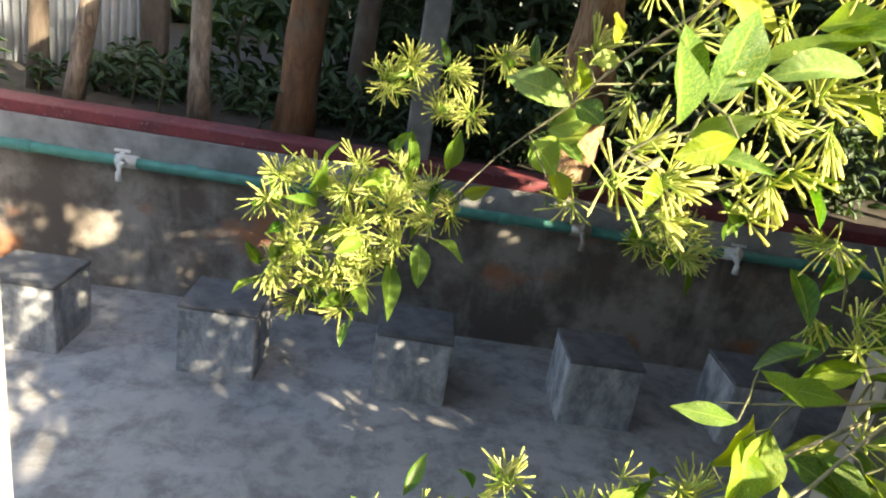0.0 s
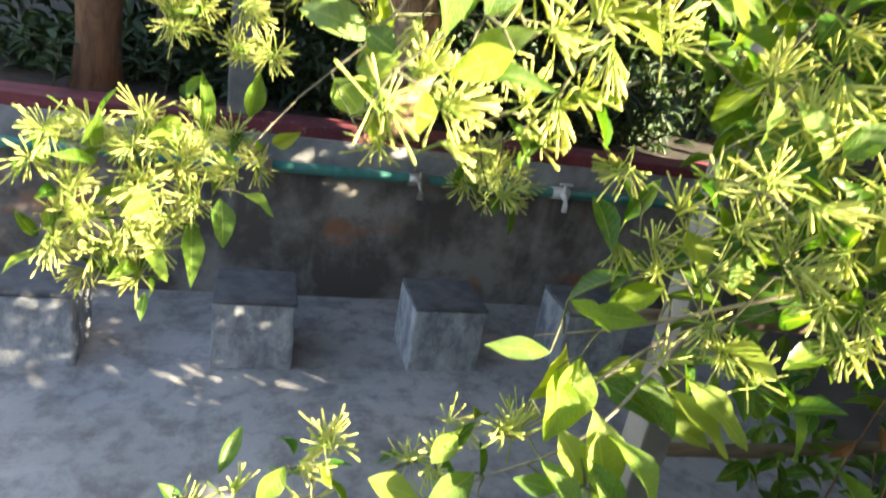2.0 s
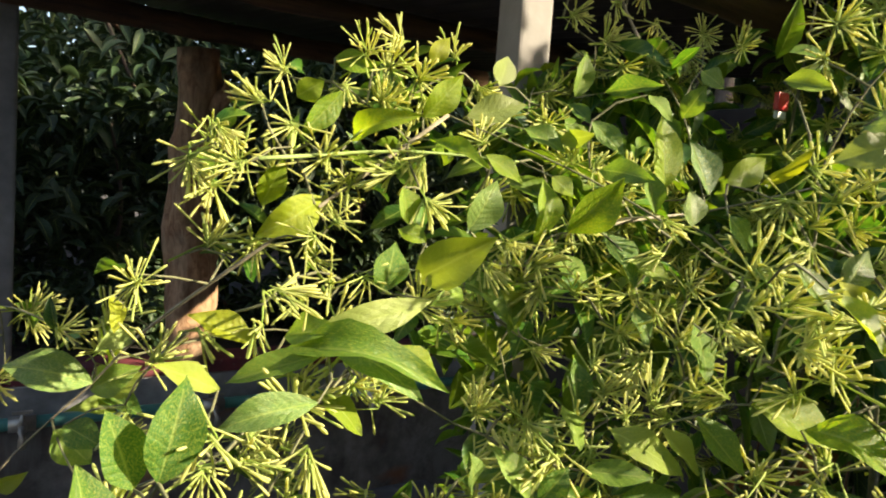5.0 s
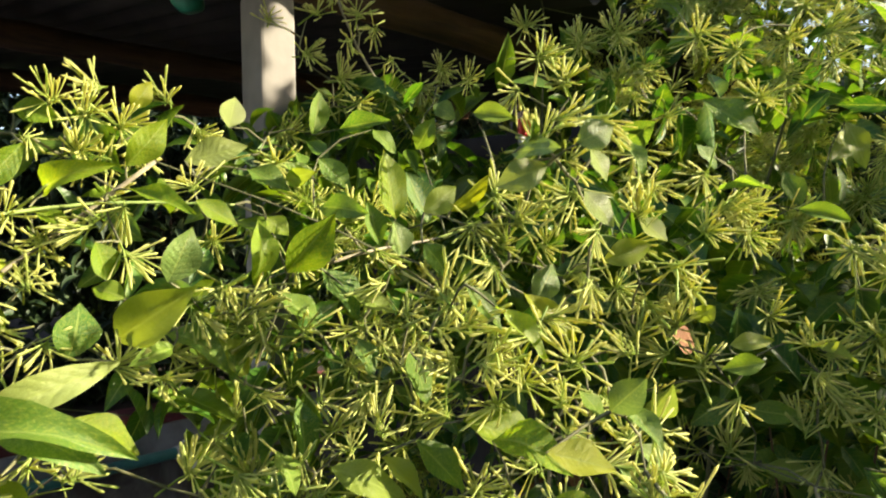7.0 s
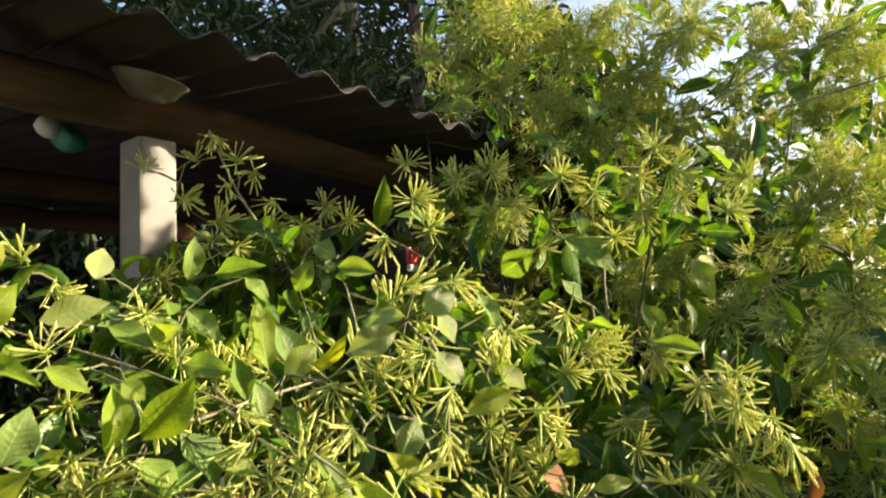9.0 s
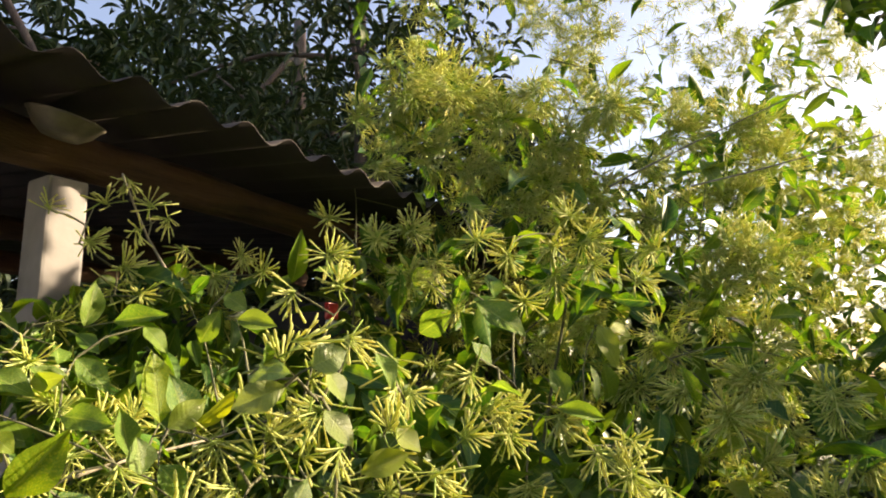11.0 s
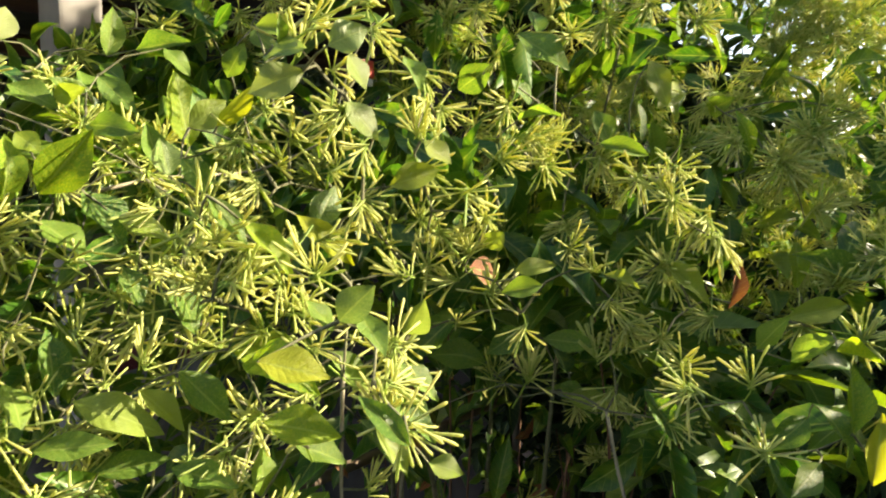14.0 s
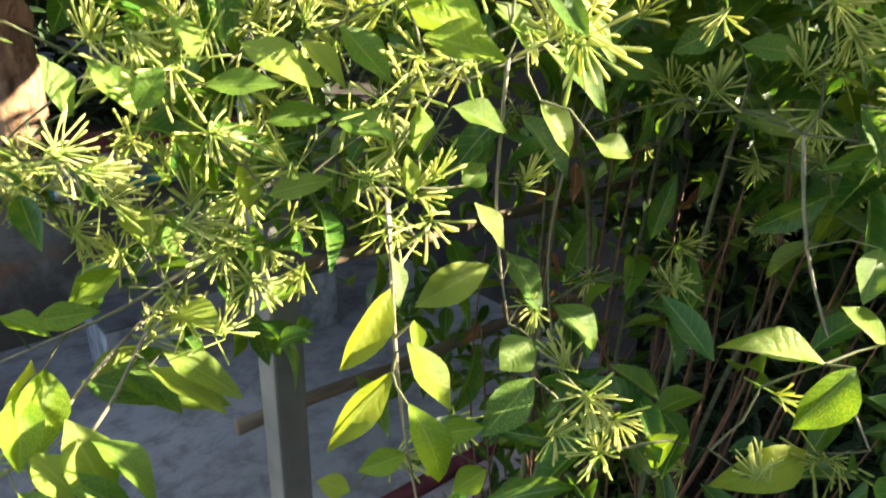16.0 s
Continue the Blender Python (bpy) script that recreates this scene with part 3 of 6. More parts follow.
LEAVES += [
    (0.723, 0.423, 1.370, 0.681, 0.434, 1.330, 0.027, 0, 0),
    (0.845, 0.273, 1.407, 0.785, 0.321, 1.420, 0.023, 1, 0),
    (0.837, 0.253, 1.417, 0.806, 0.272, 1.373, 0.028, 1, 0),
    (0.892, 0.253, 1.415, 0.870, 0.279, 1.440, 0.021, 1, 0),
    (0.597, 0.572, 1.550, 0.636, 0.548, 1.554, 0.017, 0, 0),
    (0.585, 0.552, 1.505, 0.621, 0.526, 1.516, 0.016, 0, 0),
    (0.576, 0.565, 1.493, 0.578, 0.575, 1.529, 0.019, 0, 0),
    (0.534, 0.706, 1.468, 0.539, 0.674, 1.438, 0.025, 0, 0),
    (0.521, 0.694, 1.419, 0.480, 0.709, 1.391, 0.021, 1, 0),
    (0.526, 0.651, 1.312, 0.474, 0.693, 1.331, 0.028, 0, 0),
]
LEAVES += [
    (0.501, 0.688, 1.340, 0.537, 0.640, 1.300, 0.026, 0, 0),
    (0.433, 0.691, 1.405, 0.458, 0.658, 1.394, 0.015, 1, 0),
    (0.454, 0.695, 1.392, 0.495, 0.666, 1.400, 0.020, 1, 0),
    (0.467, 0.617, 1.268, 0.453, 0.646, 1.331, 0.034, 0, 0),
    (0.447, 0.618, 1.279, 0.426, 0.647, 1.313, 0.025, 0, 0),
    (0.422, 0.692, 1.309, 0.447, 0.701, 1.359, 0.020, 1, 0),
    (1.101, 0.656, 1.353, 1.065, 0.664, 1.264, 0.032, 0, 0),
    (0.915, 0.426, 1.612, 0.879, 0.443, 1.593, 0.022, 0, 0),
    (0.988, 0.419, 1.532, 1.022, 0.371, 1.519, 0.022, 0, 0),
    (0.644, 0.469, 1.515, 0.646, 0.478, 1.539, 0.011, 0, 0),
]
LEAVES += [
    (0.686, 0.467, 1.514, 0.701, 0.462, 1.528, 0.017, 0, 0),
    (0.726, 0.498, 1.486, 0.737, 0.475, 1.453, 0.017, 0, 0),
    (0.595, 0.478, 1.298, 0.579, 0.497, 1.304, 0.016, 1, 0),
    (0.660, 0.406, 1.331, 0.640, 0.418, 1.314, 0.018, 1, 0),
    (0.253, 0.533, 1.603, 0.247, 0.544, 1.641, 0.019, 0, 0),
    (0.285, 0.579, 1.612, 0.296, 0.580, 1.664, 0.025, 0, 0),
    (0.286, 0.941, 1.563, 0.213, 0.959, 1.580, 0.035, 2, 0),
    (0.437, 0.774, 1.753, 0.385, 0.782, 1.718, 0.028, 1, 0),
    (0.291, 0.548, 1.599, 0.262, 0.552, 1.584, 0.015, 1, 0),
    (0.449, 0.679, 1.687, 0.456, 0.676, 1.725, 0.029, 0, 0),
]
LEAVES += [
    (0.466, 0.635, 1.688, 0.375, 0.657, 1.658, 0.020, 2, 0),
    (0.434, 0.638, 1.656, 0.473, 0.627, 1.628, 0.021, 1, 0),
    (0.368, 0.589, 1.640, 0.315, 0.601, 1.626, 0.017, 2, 0),
    (0.391, 0.640, 1.630, 0.411, 0.619, 1.605, 0.017, 1, 0),
    (0.248, 0.534, 1.579, 0.248, 0.534, 1.559, 0.010, 1, 0),
    (0.255, 0.945, 1.520, 0.286, 0.934, 1.487, 0.033, 0, 0),
    (0.254, 0.765, 1.584, 0.277, 0.749, 1.571, 0.020, 0, 0),
    (0.551, 0.654, 1.472, 0.551, 0.652, 1.437, 0.023, 0, 0),
    (0.415, 0.667, 1.369, 0.362, 0.677, 1.369, 0.016, 0, 0),
    (0.452, 0.681, 1.358, 0.432, 0.651, 1.302, 0.032, 1, 0),
]
LEAVES += [
    (0.432, 0.680, 1.345, 0.417, 0.646, 1.298, 0.027, 1, 0),
    (0.528, 0.698, 1.343, 0.479, 0.698, 1.324, 0.022, 0, 0),
    (0.512, 0.684, 1.315, 0.581, 0.645, 1.287, 0.026, 0, 0),
    (0.517, 0.648, 1.349, 0.560, 0.605, 1.310, 0.020, 0, 0),
    (0.529, 0.645, 1.361, 0.574, 0.603, 1.319, 0.024, 0, 0),
    (0.464, 0.631, 1.315, 0.491, 0.586, 1.268, 0.022, 0, 0),
    (0.441, 0.625, 1.300, 0.482, 0.596, 1.252, 0.020, 0, 0),
    (0.413, 0.636, 1.290, 0.442, 0.596, 1.254, 0.020, 0, 0),
    (0.381, 0.665, 1.226, 0.434, 0.625, 1.178, 0.027, 0, 0),
    (0.373, 0.666, 1.253, 0.329, 0.652, 1.227, 0.026, 0, 0),
]
LEAVES += [
    (0.291, 0.694, 1.226, 0.333, 0.675, 1.219, 0.022, 0, 0),
    (0.324, 0.678, 1.209, 0.344, 0.635, 1.155, 0.020, 0, 0),
    (0.230, 0.690, 1.192, 0.249, 0.656, 1.159, 0.018, 0, 0),
    (0.222, 0.709, 1.230, 0.200, 0.703, 1.197, 0.019, 0, 0),
    (0.422, 0.618, 1.274, 0.387, 0.625, 1.282, 0.015, 0, 0),
    (0.338, 0.677, 1.255, 0.361, 0.690, 1.279, 0.019, 0, 0),
    (-0.007, 1.003, 1.345, 0.006, 0.983, 1.328, 0.013, 0, 0),
    (0.019, 1.014, 1.386, -0.013, 0.958, 1.408, 0.014, 0, 0),
    (0.002, 1.025, 1.405, 0.030, 0.986, 1.457, 0.018, 0, 0),
    (0.062, 0.988, 1.285, 0.041, 0.947, 1.281, 0.014, 0, 0),
]
LEAVES += [
    (0.075, 0.973, 1.309, 0.102, 0.939, 1.284, 0.017, 0, 0),
    (0.119, 0.996, 1.336, 0.127, 0.924, 1.287, 0.021, 0, 0),
    (0.172, 1.028, 1.361, 0.208, 0.981, 1.352, 0.014, 0, 0),
    (0.081, 0.987, 1.364, 0.053, 0.954, 1.350, 0.017, 0, 0),
    (0.150, 0.981, 1.370, 0.156, 0.947, 1.324, 0.024, 0, 0),
    (0.114, 1.033, 1.407, 0.083, 1.012, 1.437, 0.019, 0, 0),
    (0.127, 1.078, 1.413, 0.121, 1.048, 1.496, 0.018, 0, 0),
    (0.174, 1.087, 1.440, 0.184, 1.084, 1.497, 0.022, 0, 0),
    (0.102, 1.037, 1.441, 0.072, 1.000, 1.424, 0.017, 0, 0),
    (0.261, 0.704, 1.211, 0.247, 0.694, 1.242, 0.010, 0, 0),
]
LEAVES += [
    (0.204, 1.111, 1.404, 0.238, 1.088, 1.428, 0.018, 0, 0),
    (0.297, 1.094, 1.513, 0.346, 1.066, 1.544, 0.034, 0, 0),
    (0.307, 1.012, 1.560, 0.291, 0.990, 1.617, 0.019, 1, 0),
    (0.330, 1.167, 1.448, 0.344, 1.127, 1.401, 0.030, 1, 0),
    (0.327, 1.133, 1.475, 0.270, 1.092, 1.490, 0.024, 0, 0),
    (0.313, 1.104, 1.504, 0.352, 1.089, 1.529, 0.030, 0, 0),
    (0.304, 1.125, 1.505, 0.353, 1.089, 1.476, 0.028, 0, 0),
    (0.278, 0.578, 1.593, 0.302, 0.553, 1.611, 0.015, 2, 0),
    (0.275, 0.586, 1.608, 0.261, 0.582, 1.650, 0.022, 0, 0),
    (0.316, 0.902, 1.620, 0.280, 0.868, 1.610, 0.018, 2, 0),
]
LEAVES += [
    (0.318, 0.607, 1.647, 0.281, 0.593, 1.667, 0.013, 0, 0),
    (0.366, 0.661, 1.651, 0.463, 0.602, 1.632, 0.022, 0, 0.3),
    (0.292, 0.854, 1.660, 0.290, 0.829, 1.633, 0.015, 1, 0),
    (0.372, 0.659, 1.663, 0.394, 0.625, 1.673, 0.020, 0, 0),
    (0.394, 0.799, 1.743, 0.405, 0.777, 1.782, 0.020, 0, 0),
    (0.278, 0.576, 1.581, 0.319, 0.552, 1.583, 0.010, 0, 0.3),
    (0.485, 0.601, 1.561, 0.469, 0.583, 1.600, 0.018, 2, 0),
    (0.394, 0.649, 1.661, 0.445, 0.604, 1.628, 0.025, 2, 0.2),
    (0.520, 0.679, 1.686, 0.480, 0.660, 1.679, 0.014, 0, 0),
    (0.468, 0.789, 1.803, 0.504, 0.728, 1.825, 0.020, 1, 0.15),
]
LEAVES += [
    (0.542, 0.641, 1.398, 0.554, 0.583, 1.399, 0.026, 0, 0),
    (0.634, 0.454, 1.434, 0.616, 0.431, 1.421, 0.010, 1, 0),
    (0.552, 0.591, 1.619, 0.551, 0.568, 1.594, 0.019, 0, 0),
    (0.585, 0.687, 1.654, 0.550, 0.677, 1.689, 0.024, 0, 0),
    (0.581, 0.694, 1.688, 0.561, 0.669, 1.653, 0.015, 0, 0),
    (0.625, 0.700, 1.717, 0.644, 0.667, 1.689, 0.027, 0, 0),
    (0.673, 0.536, 1.784, 0.679, 0.502, 1.810, 0.015, 1, 0),
    (0.636, 0.468, 1.631, 0.651, 0.416, 1.615, 0.025, 1, 0),
    (0.654, 0.678, 1.793, 0.669, 0.627, 1.785, 0.021, 0, 0),
    (0.683, 0.719, 1.816, 0.646, 0.720, 1.835, 0.017, 0, 0),
]
LEAVES += [
    (0.656, 0.733, 1.821, 0.665, 0.697, 1.826, 0.016, 0, 0),
    (0.654, 0.448, 1.824, 0.645, 0.438, 1.839, 0.008, 0, 0),
    (0.652, 0.460, 1.818, 0.652, 0.422, 1.818, 0.018, 2, 0),
    (0.713, 0.804, 1.860, 0.701, 0.774, 1.840, 0.020, 0, 0),
    (0.748, 0.714, 1.875, 0.760, 0.692, 1.848, 0.017, 0, 0),
    (0.701, 0.390, 1.647, 0.694, 0.371, 1.672, 0.017, 2, 0),
    (0.637, 0.372, 1.671, 0.627, 0.345, 1.653, 0.013, 0, 0),
    (0.849, 0.424, 1.692, 0.851, 0.407, 1.704, 0.017, 0, 0),
    (0.770, 0.445, 1.836, 0.762, 0.423, 1.807, 0.015, 0, 0),
    (0.766, 0.791, 1.887, 0.787, 0.729, 1.891, 0.021, 0, 0),
]
LEAVES += [
    (0.949, 0.297, 1.267, 0.878, 0.347, 1.235, 0.032, 1, 0),
    (0.946, 0.285, 1.463, 0.910, 0.277, 1.430, 0.023, 0, 0),
    (1.490, 0.512, 1.374, 1.449, 0.594, 1.396, 0.041, 0, 0),
    (0.598, 0.308, 1.624, 0.585, 0.326, 1.647, 0.010, 0, 0),
    (0.937, 0.186, 1.532, 0.912, 0.201, 1.511, 0.020, 0, 0),
    (1.061, 0.253, 1.587, 1.059, 0.225, 1.622, 0.019, 0, 0),
    (0.949, 0.361, 1.663, 0.936, 0.324, 1.654, 0.013, 0, 0),
    (0.914, 0.429, 1.802, 0.889, 0.375, 1.799, 0.010, 0, 0),
    (1.061, 0.224, 1.579, 1.059, 0.184, 1.606, 0.024, 0, 0),
    (1.043, 0.186, 1.597, 1.004, 0.149, 1.597, 0.022, 1, 0),
]
LEAVES += [
    (1.087, 0.900, 1.795, 1.104, 0.834, 1.850, 0.034, 0, 0),
    (1.213, 0.694, 1.895, 1.212, 0.634, 1.925, 0.039, 0, 0),
    (1.249, 0.355, 2.000, 1.203, 0.369, 2.026, 0.023, 0, 0),
    (1.343, 0.444, 1.782, 1.317, 0.441, 1.843, 0.029, 0, 0),
    (1.345, 0.372, 1.850, 1.310, 0.328, 1.861, 0.025, 0, 0),
    (1.387, 0.482, 1.762, 1.354, 0.480, 1.827, 0.021, 0, 0),
    (1.472, 0.569, 1.810, 1.421, 0.548, 1.878, 0.028, 0, 0),
    (1.426, 0.439, 1.846, 1.387, 0.458, 1.902, 0.026, 2, 0),
    (1.410, 0.431, 1.904, 1.351, 0.444, 1.859, 0.031, 0, 0),
    (1.437, 1.146, 2.024, 1.434, 1.038, 1.997, 0.036, 0, 0),
]
LEAVES += [
    (1.412, 0.809, 2.149, 1.348, 0.791, 2.173, 0.026, 0, 0),
    (1.470, 0.763, 2.187, 1.471, 0.705, 2.151, 0.031, 0, 0),
    (1.501, 0.517, 1.854, 1.435, 0.489, 1.891, 0.025, 0, 0),
    (1.686, 0.350, 1.569, 1.626, 0.324, 1.529, 0.038, 0, 0),
    (1.669, 0.377, 1.622, 1.604, 0.303, 1.597, 0.054, 0, 0),
    (1.705, 0.317, 1.663, 1.639, 0.259, 1.657, 0.032, 0, 0),
    (1.671, 0.373, 1.680, 1.634, 0.292, 1.703, 0.038, 0, 0),
    (1.678, 0.314, 1.719, 1.616, 0.248, 1.677, 0.046, 0, 0),
    (1.659, 0.302, 2.098, 1.622, 0.338, 2.048, 0.037, 0, 0),
    (1.647, 0.606, 2.235, 1.619, 0.545, 2.167, 0.029, 0, 0),
]
LEAVES += [
    (1.787, 0.343, 2.249, 1.766, 0.300, 2.254, 0.052, 2, 0),
    (1.776, 0.349, 2.271, 1.790, 0.310, 2.194, 0.031, 2, 0),
]

# bud clusters: middle and spread
CLUSTERS = []
CLUSTERS += [
    (0.509, 0.786, 1.896, 0.017), (0.500, 0.788, 1.870, 0.025), (0.522, 0.776, 1.862, 0.025), (0.578, 0.805, 1.896, 0.019),
    (0.532, 0.771, 1.843, 0.025), (0.493, 0.781, 1.839, 0.024), (0.604, 0.801, 1.866, 0.028), (0.606, 0.770, 1.836, 0.024),
    (0.503, 0.754, 1.799, 0.024), (0.510, 0.736, 1.790, 0.021), (0.340, 0.727, 1.798, 0.017), (0.326, 0.746, 1.775, 0.023),
    (0.342, 0.753, 1.756, 0.022), (0.353, 0.717, 1.772, 0.017), (0.377, 0.759, 1.822, 0.015), (0.460, 0.770, 1.767, 0.019),
    (0.446, 0.757, 1.734, 0.018), (0.409, 0.799, 1.857, 0.011), (0.456, 0.782, 1.848, 0.014), (0.566, 0.686, 1.727, 0.023),
    (0.580, 0.663, 1.710, 0.025), (0.574, 0.676, 1.695, 0.021), (0.589, 0.653, 1.725, 0.018), (0.523, 0.683, 1.677, 0.022),
]
CLUSTERS += [
    (0.512, 0.681, 1.664, 0.020), (0.561, 0.706, 1.662, 0.019), (0.409, 0.678, 1.694, 0.015), (0.434, 0.677, 1.698, 0.016),
    (0.421, 0.737, 1.704, 0.017), (0.350, 0.615, 1.700, 0.017), (0.370, 0.629, 1.691, 0.015), (0.640, 0.661, 1.794, 0.017),
    (0.641, 0.644, 1.760, 0.016), (0.618, 0.660, 1.744, 0.016), (0.642, 0.513, 1.721, 0.021), (0.631, 0.482, 1.706, 0.020),
    (0.632, 0.508, 1.699, 0.017), (0.636, 0.475, 1.681, 0.020), (0.682, 0.477, 1.658, 0.019), (0.644, 0.469, 1.697, 0.018),
    (0.633, 0.494, 1.727, 0.015), (0.666, 0.537, 1.744, 0.016), (0.782, 0.503, 1.730, 0.020), (0.716, 0.502, 1.776, 0.023),
    (0.712, 0.472, 1.784, 0.021), (0.694, 0.509, 1.796, 0.020), (0.770, 0.522, 1.756, 0.020), (0.718, 0.456, 1.793, 0.019),
]
CLUSTERS += [
    (0.696, 0.430, 1.730, 0.016), (0.812, 0.496, 1.693, 0.021), (0.638, 0.406, 1.688, 0.017), (0.674, 0.407, 1.661, 0.018),
    (0.644, 0.416, 1.662, 0.016), (0.692, 0.400, 1.629, 0.020), (0.654, 0.396, 1.623, 0.014), (0.429, 0.639, 1.630, 0.020),
    (0.415, 0.646, 1.633, 0.017), (0.435, 0.634, 1.619, 0.017), (0.615, 0.762, 1.605, 0.027), (0.566, 0.707, 1.597, 0.022),
    (0.583, 0.660, 1.640, 0.018), (0.613, 0.624, 1.636, 0.020), (0.617, 0.612, 1.615, 0.022), (0.569, 0.591, 1.605, 0.018),
    (0.541, 0.582, 1.591, 0.021), (0.572, 0.568, 1.586, 0.020), (0.527, 0.581, 1.574, 0.019), (0.670, 0.612, 1.672, 0.021),
    (0.670, 0.586, 1.657, 0.020), (0.650, 0.609, 1.636, 0.018), (0.663, 0.633, 1.688, 0.019), (0.683, 0.554, 1.622, 0.017),
]
CLUSTERS += [
    (0.671, 0.558, 1.645, 0.017), (0.327, 0.595, 1.610, 0.016), (0.318, 0.605, 1.602, 0.015), (0.343, 0.602, 1.617, 0.012),
    (0.698, 0.481, 1.594, 0.014), (0.672, 0.619, 1.729, 0.021), (0.671, 0.585, 1.704, 0.018), (0.678, 0.520, 1.571, 0.019),
    (0.488, 0.593, 1.581, 0.017), (0.300, 1.016, 1.578, 0.023), (0.298, 0.649, 1.652, 0.011), (0.291, 0.716, 1.600, 0.016),
    (0.664, 0.588, 1.597, 0.018), (0.675, 0.517, 1.772, 0.015), (0.698, 0.447, 1.817, 0.013), (0.716, 0.439, 1.767, 0.015),
    (0.634, 0.525, 1.686, 0.018), (0.643, 0.437, 1.699, 0.020), (0.689, 0.456, 1.707, 0.018), (0.652, 0.476, 1.647, 0.018),
    (0.614, 0.344, 1.628, 0.017), (0.659, 0.365, 1.651, 0.011), (0.635, 0.349, 1.637, 0.011), (0.622, 0.401, 1.650, 0.013),
]
CLUSTERS += [
    (0.666, 0.648, 1.779, 0.018), (0.591, 0.669, 1.690, 0.018), (0.640, 0.588, 1.616, 0.020), (0.632, 0.453, 1.601, 0.017),
    (0.644, 0.499, 1.566, 0.018), (0.678, 0.575, 1.619, 0.019), (0.890, 0.409, 1.785, 0.036), (0.902, 0.399, 1.762, 0.029),
    (0.852, 0.414, 1.765, 0.023), (0.933, 0.450, 1.818, 0.023), (0.918, 0.396, 1.782, 0.022), (0.948, 0.301, 1.731, 0.037),
    (0.965, 0.282, 1.712, 0.033), (0.941, 0.328, 1.746, 0.024), (0.945, 0.262, 1.699, 0.020), (0.859, 0.430, 1.716, 0.023),
    (0.841, 0.436, 1.686, 0.023), (0.824, 0.441, 1.664, 0.023), (0.849, 0.418, 1.653, 0.021), (1.003, 0.424, 1.704, 0.028),
    (0.969, 0.403, 1.684, 0.024), (0.968, 0.362, 1.633, 0.026), (0.956, 0.347, 1.656, 0.022), (0.897, 0.349, 1.671, 0.018),
]
CLUSTERS += [
    (0.949, 0.294, 1.588, 0.024), (0.943, 0.283, 1.571, 0.021), (0.985, 0.320, 1.603, 0.023), (0.860, 0.393, 1.626, 0.016),
    (0.765, 0.429, 1.777, 0.018), (0.794, 0.445, 1.806, 0.019), (0.820, 0.448, 1.805, 0.016), (0.794, 0.451, 1.755, 0.019),
    (0.911, 0.571, 1.705, 0.026), (0.818, 0.459, 1.677, 0.021), (0.745, 0.430, 1.677, 0.016), (0.868, 0.466, 1.622, 0.017),
    (0.814, 0.580, 1.901, 0.025), (0.697, 0.420, 1.838, 0.014), (1.078, 0.621, 1.953, 0.038), (1.216, 0.677, 1.967, 0.036),
    (1.192, 0.460, 1.951, 0.042), (1.032, 0.432, 1.902, 0.026), (1.115, 0.570, 1.911, 0.028), (1.509, 0.591, 1.264, 0.045),
    (0.986, 0.243, 1.572, 0.021), (1.175, 0.222, 1.719, 0.026), (0.566, 0.734, 1.810, 0.021), (0.600, 0.766, 1.764, 0.023),
]
CLUSTERS += [
    (0.543, 0.682, 1.709, 0.019), (0.713, 0.519, 1.757, 0.020), (0.646, 0.452, 1.681, 0.020), (0.627, 0.492, 1.680, 0.017),
    (0.674, 0.496, 1.743, 0.018), (0.661, 0.612, 1.751, 0.019), (0.650, 0.633, 1.658, 0.023), (0.633, 0.672, 1.685, 0.021),
    (0.480, 0.677, 1.678, 0.023), (0.958, 0.300, 1.754, 0.024), (0.834, 0.433, 1.738, 0.021), (0.827, 0.453, 1.704, 0.022),
    (0.769, 0.432, 1.824, 0.020), (0.937, 0.638, 1.968, 0.033), (1.036, 0.647, 2.007, 0.037), (1.141, 0.658, 2.043, 0.040),
    (1.150, 0.620, 1.987, 0.036), (0.846, 0.547, 1.910, 0.022), (1.072, 0.760, 2.060, 0.029), (1.198, 0.408, 2.001, 0.043),
    (1.135, 0.437, 1.982, 0.031), (1.185, 0.400, 1.961, 0.031), (1.185, 0.430, 2.033, 0.032), (1.207, 0.348, 1.941, 0.031),
]
CLUSTERS += [
    (1.223, 0.330, 1.982, 0.031), (1.070, 0.469, 1.963, 0.030), (1.090, 0.520, 1.998, 0.032), (1.112, 0.543, 2.044, 0.033),
    (0.805, 0.844, 2.066, 0.018), (0.785, 0.852, 2.035, 0.021), (0.821, 0.820, 2.034, 0.021), (0.811, 0.831, 2.003, 0.021),
    (0.847, 0.821, 2.021, 0.016), (0.769, 0.855, 1.983, 0.022), (0.879, 0.827, 1.990, 0.016), (0.730, 0.876, 2.022, 0.015),
    (0.980, 0.836, 1.998, 0.028), (0.931, 0.745, 1.957, 0.025), (0.848, 0.803, 1.935, 0.024), (0.807, 0.807, 1.924, 0.023),
    (0.800, 0.830, 1.955, 0.024), (0.907, 0.805, 1.956, 0.026), (0.523, 0.592, 1.608, 0.018), (0.506, 0.574, 1.591, 0.016),
    (0.590, 0.690, 1.599, 0.021), (0.471, 0.525, 1.547, 0.016), (0.466, 0.559, 1.550, 0.014), (0.458, 0.587, 1.535, 0.014),
]
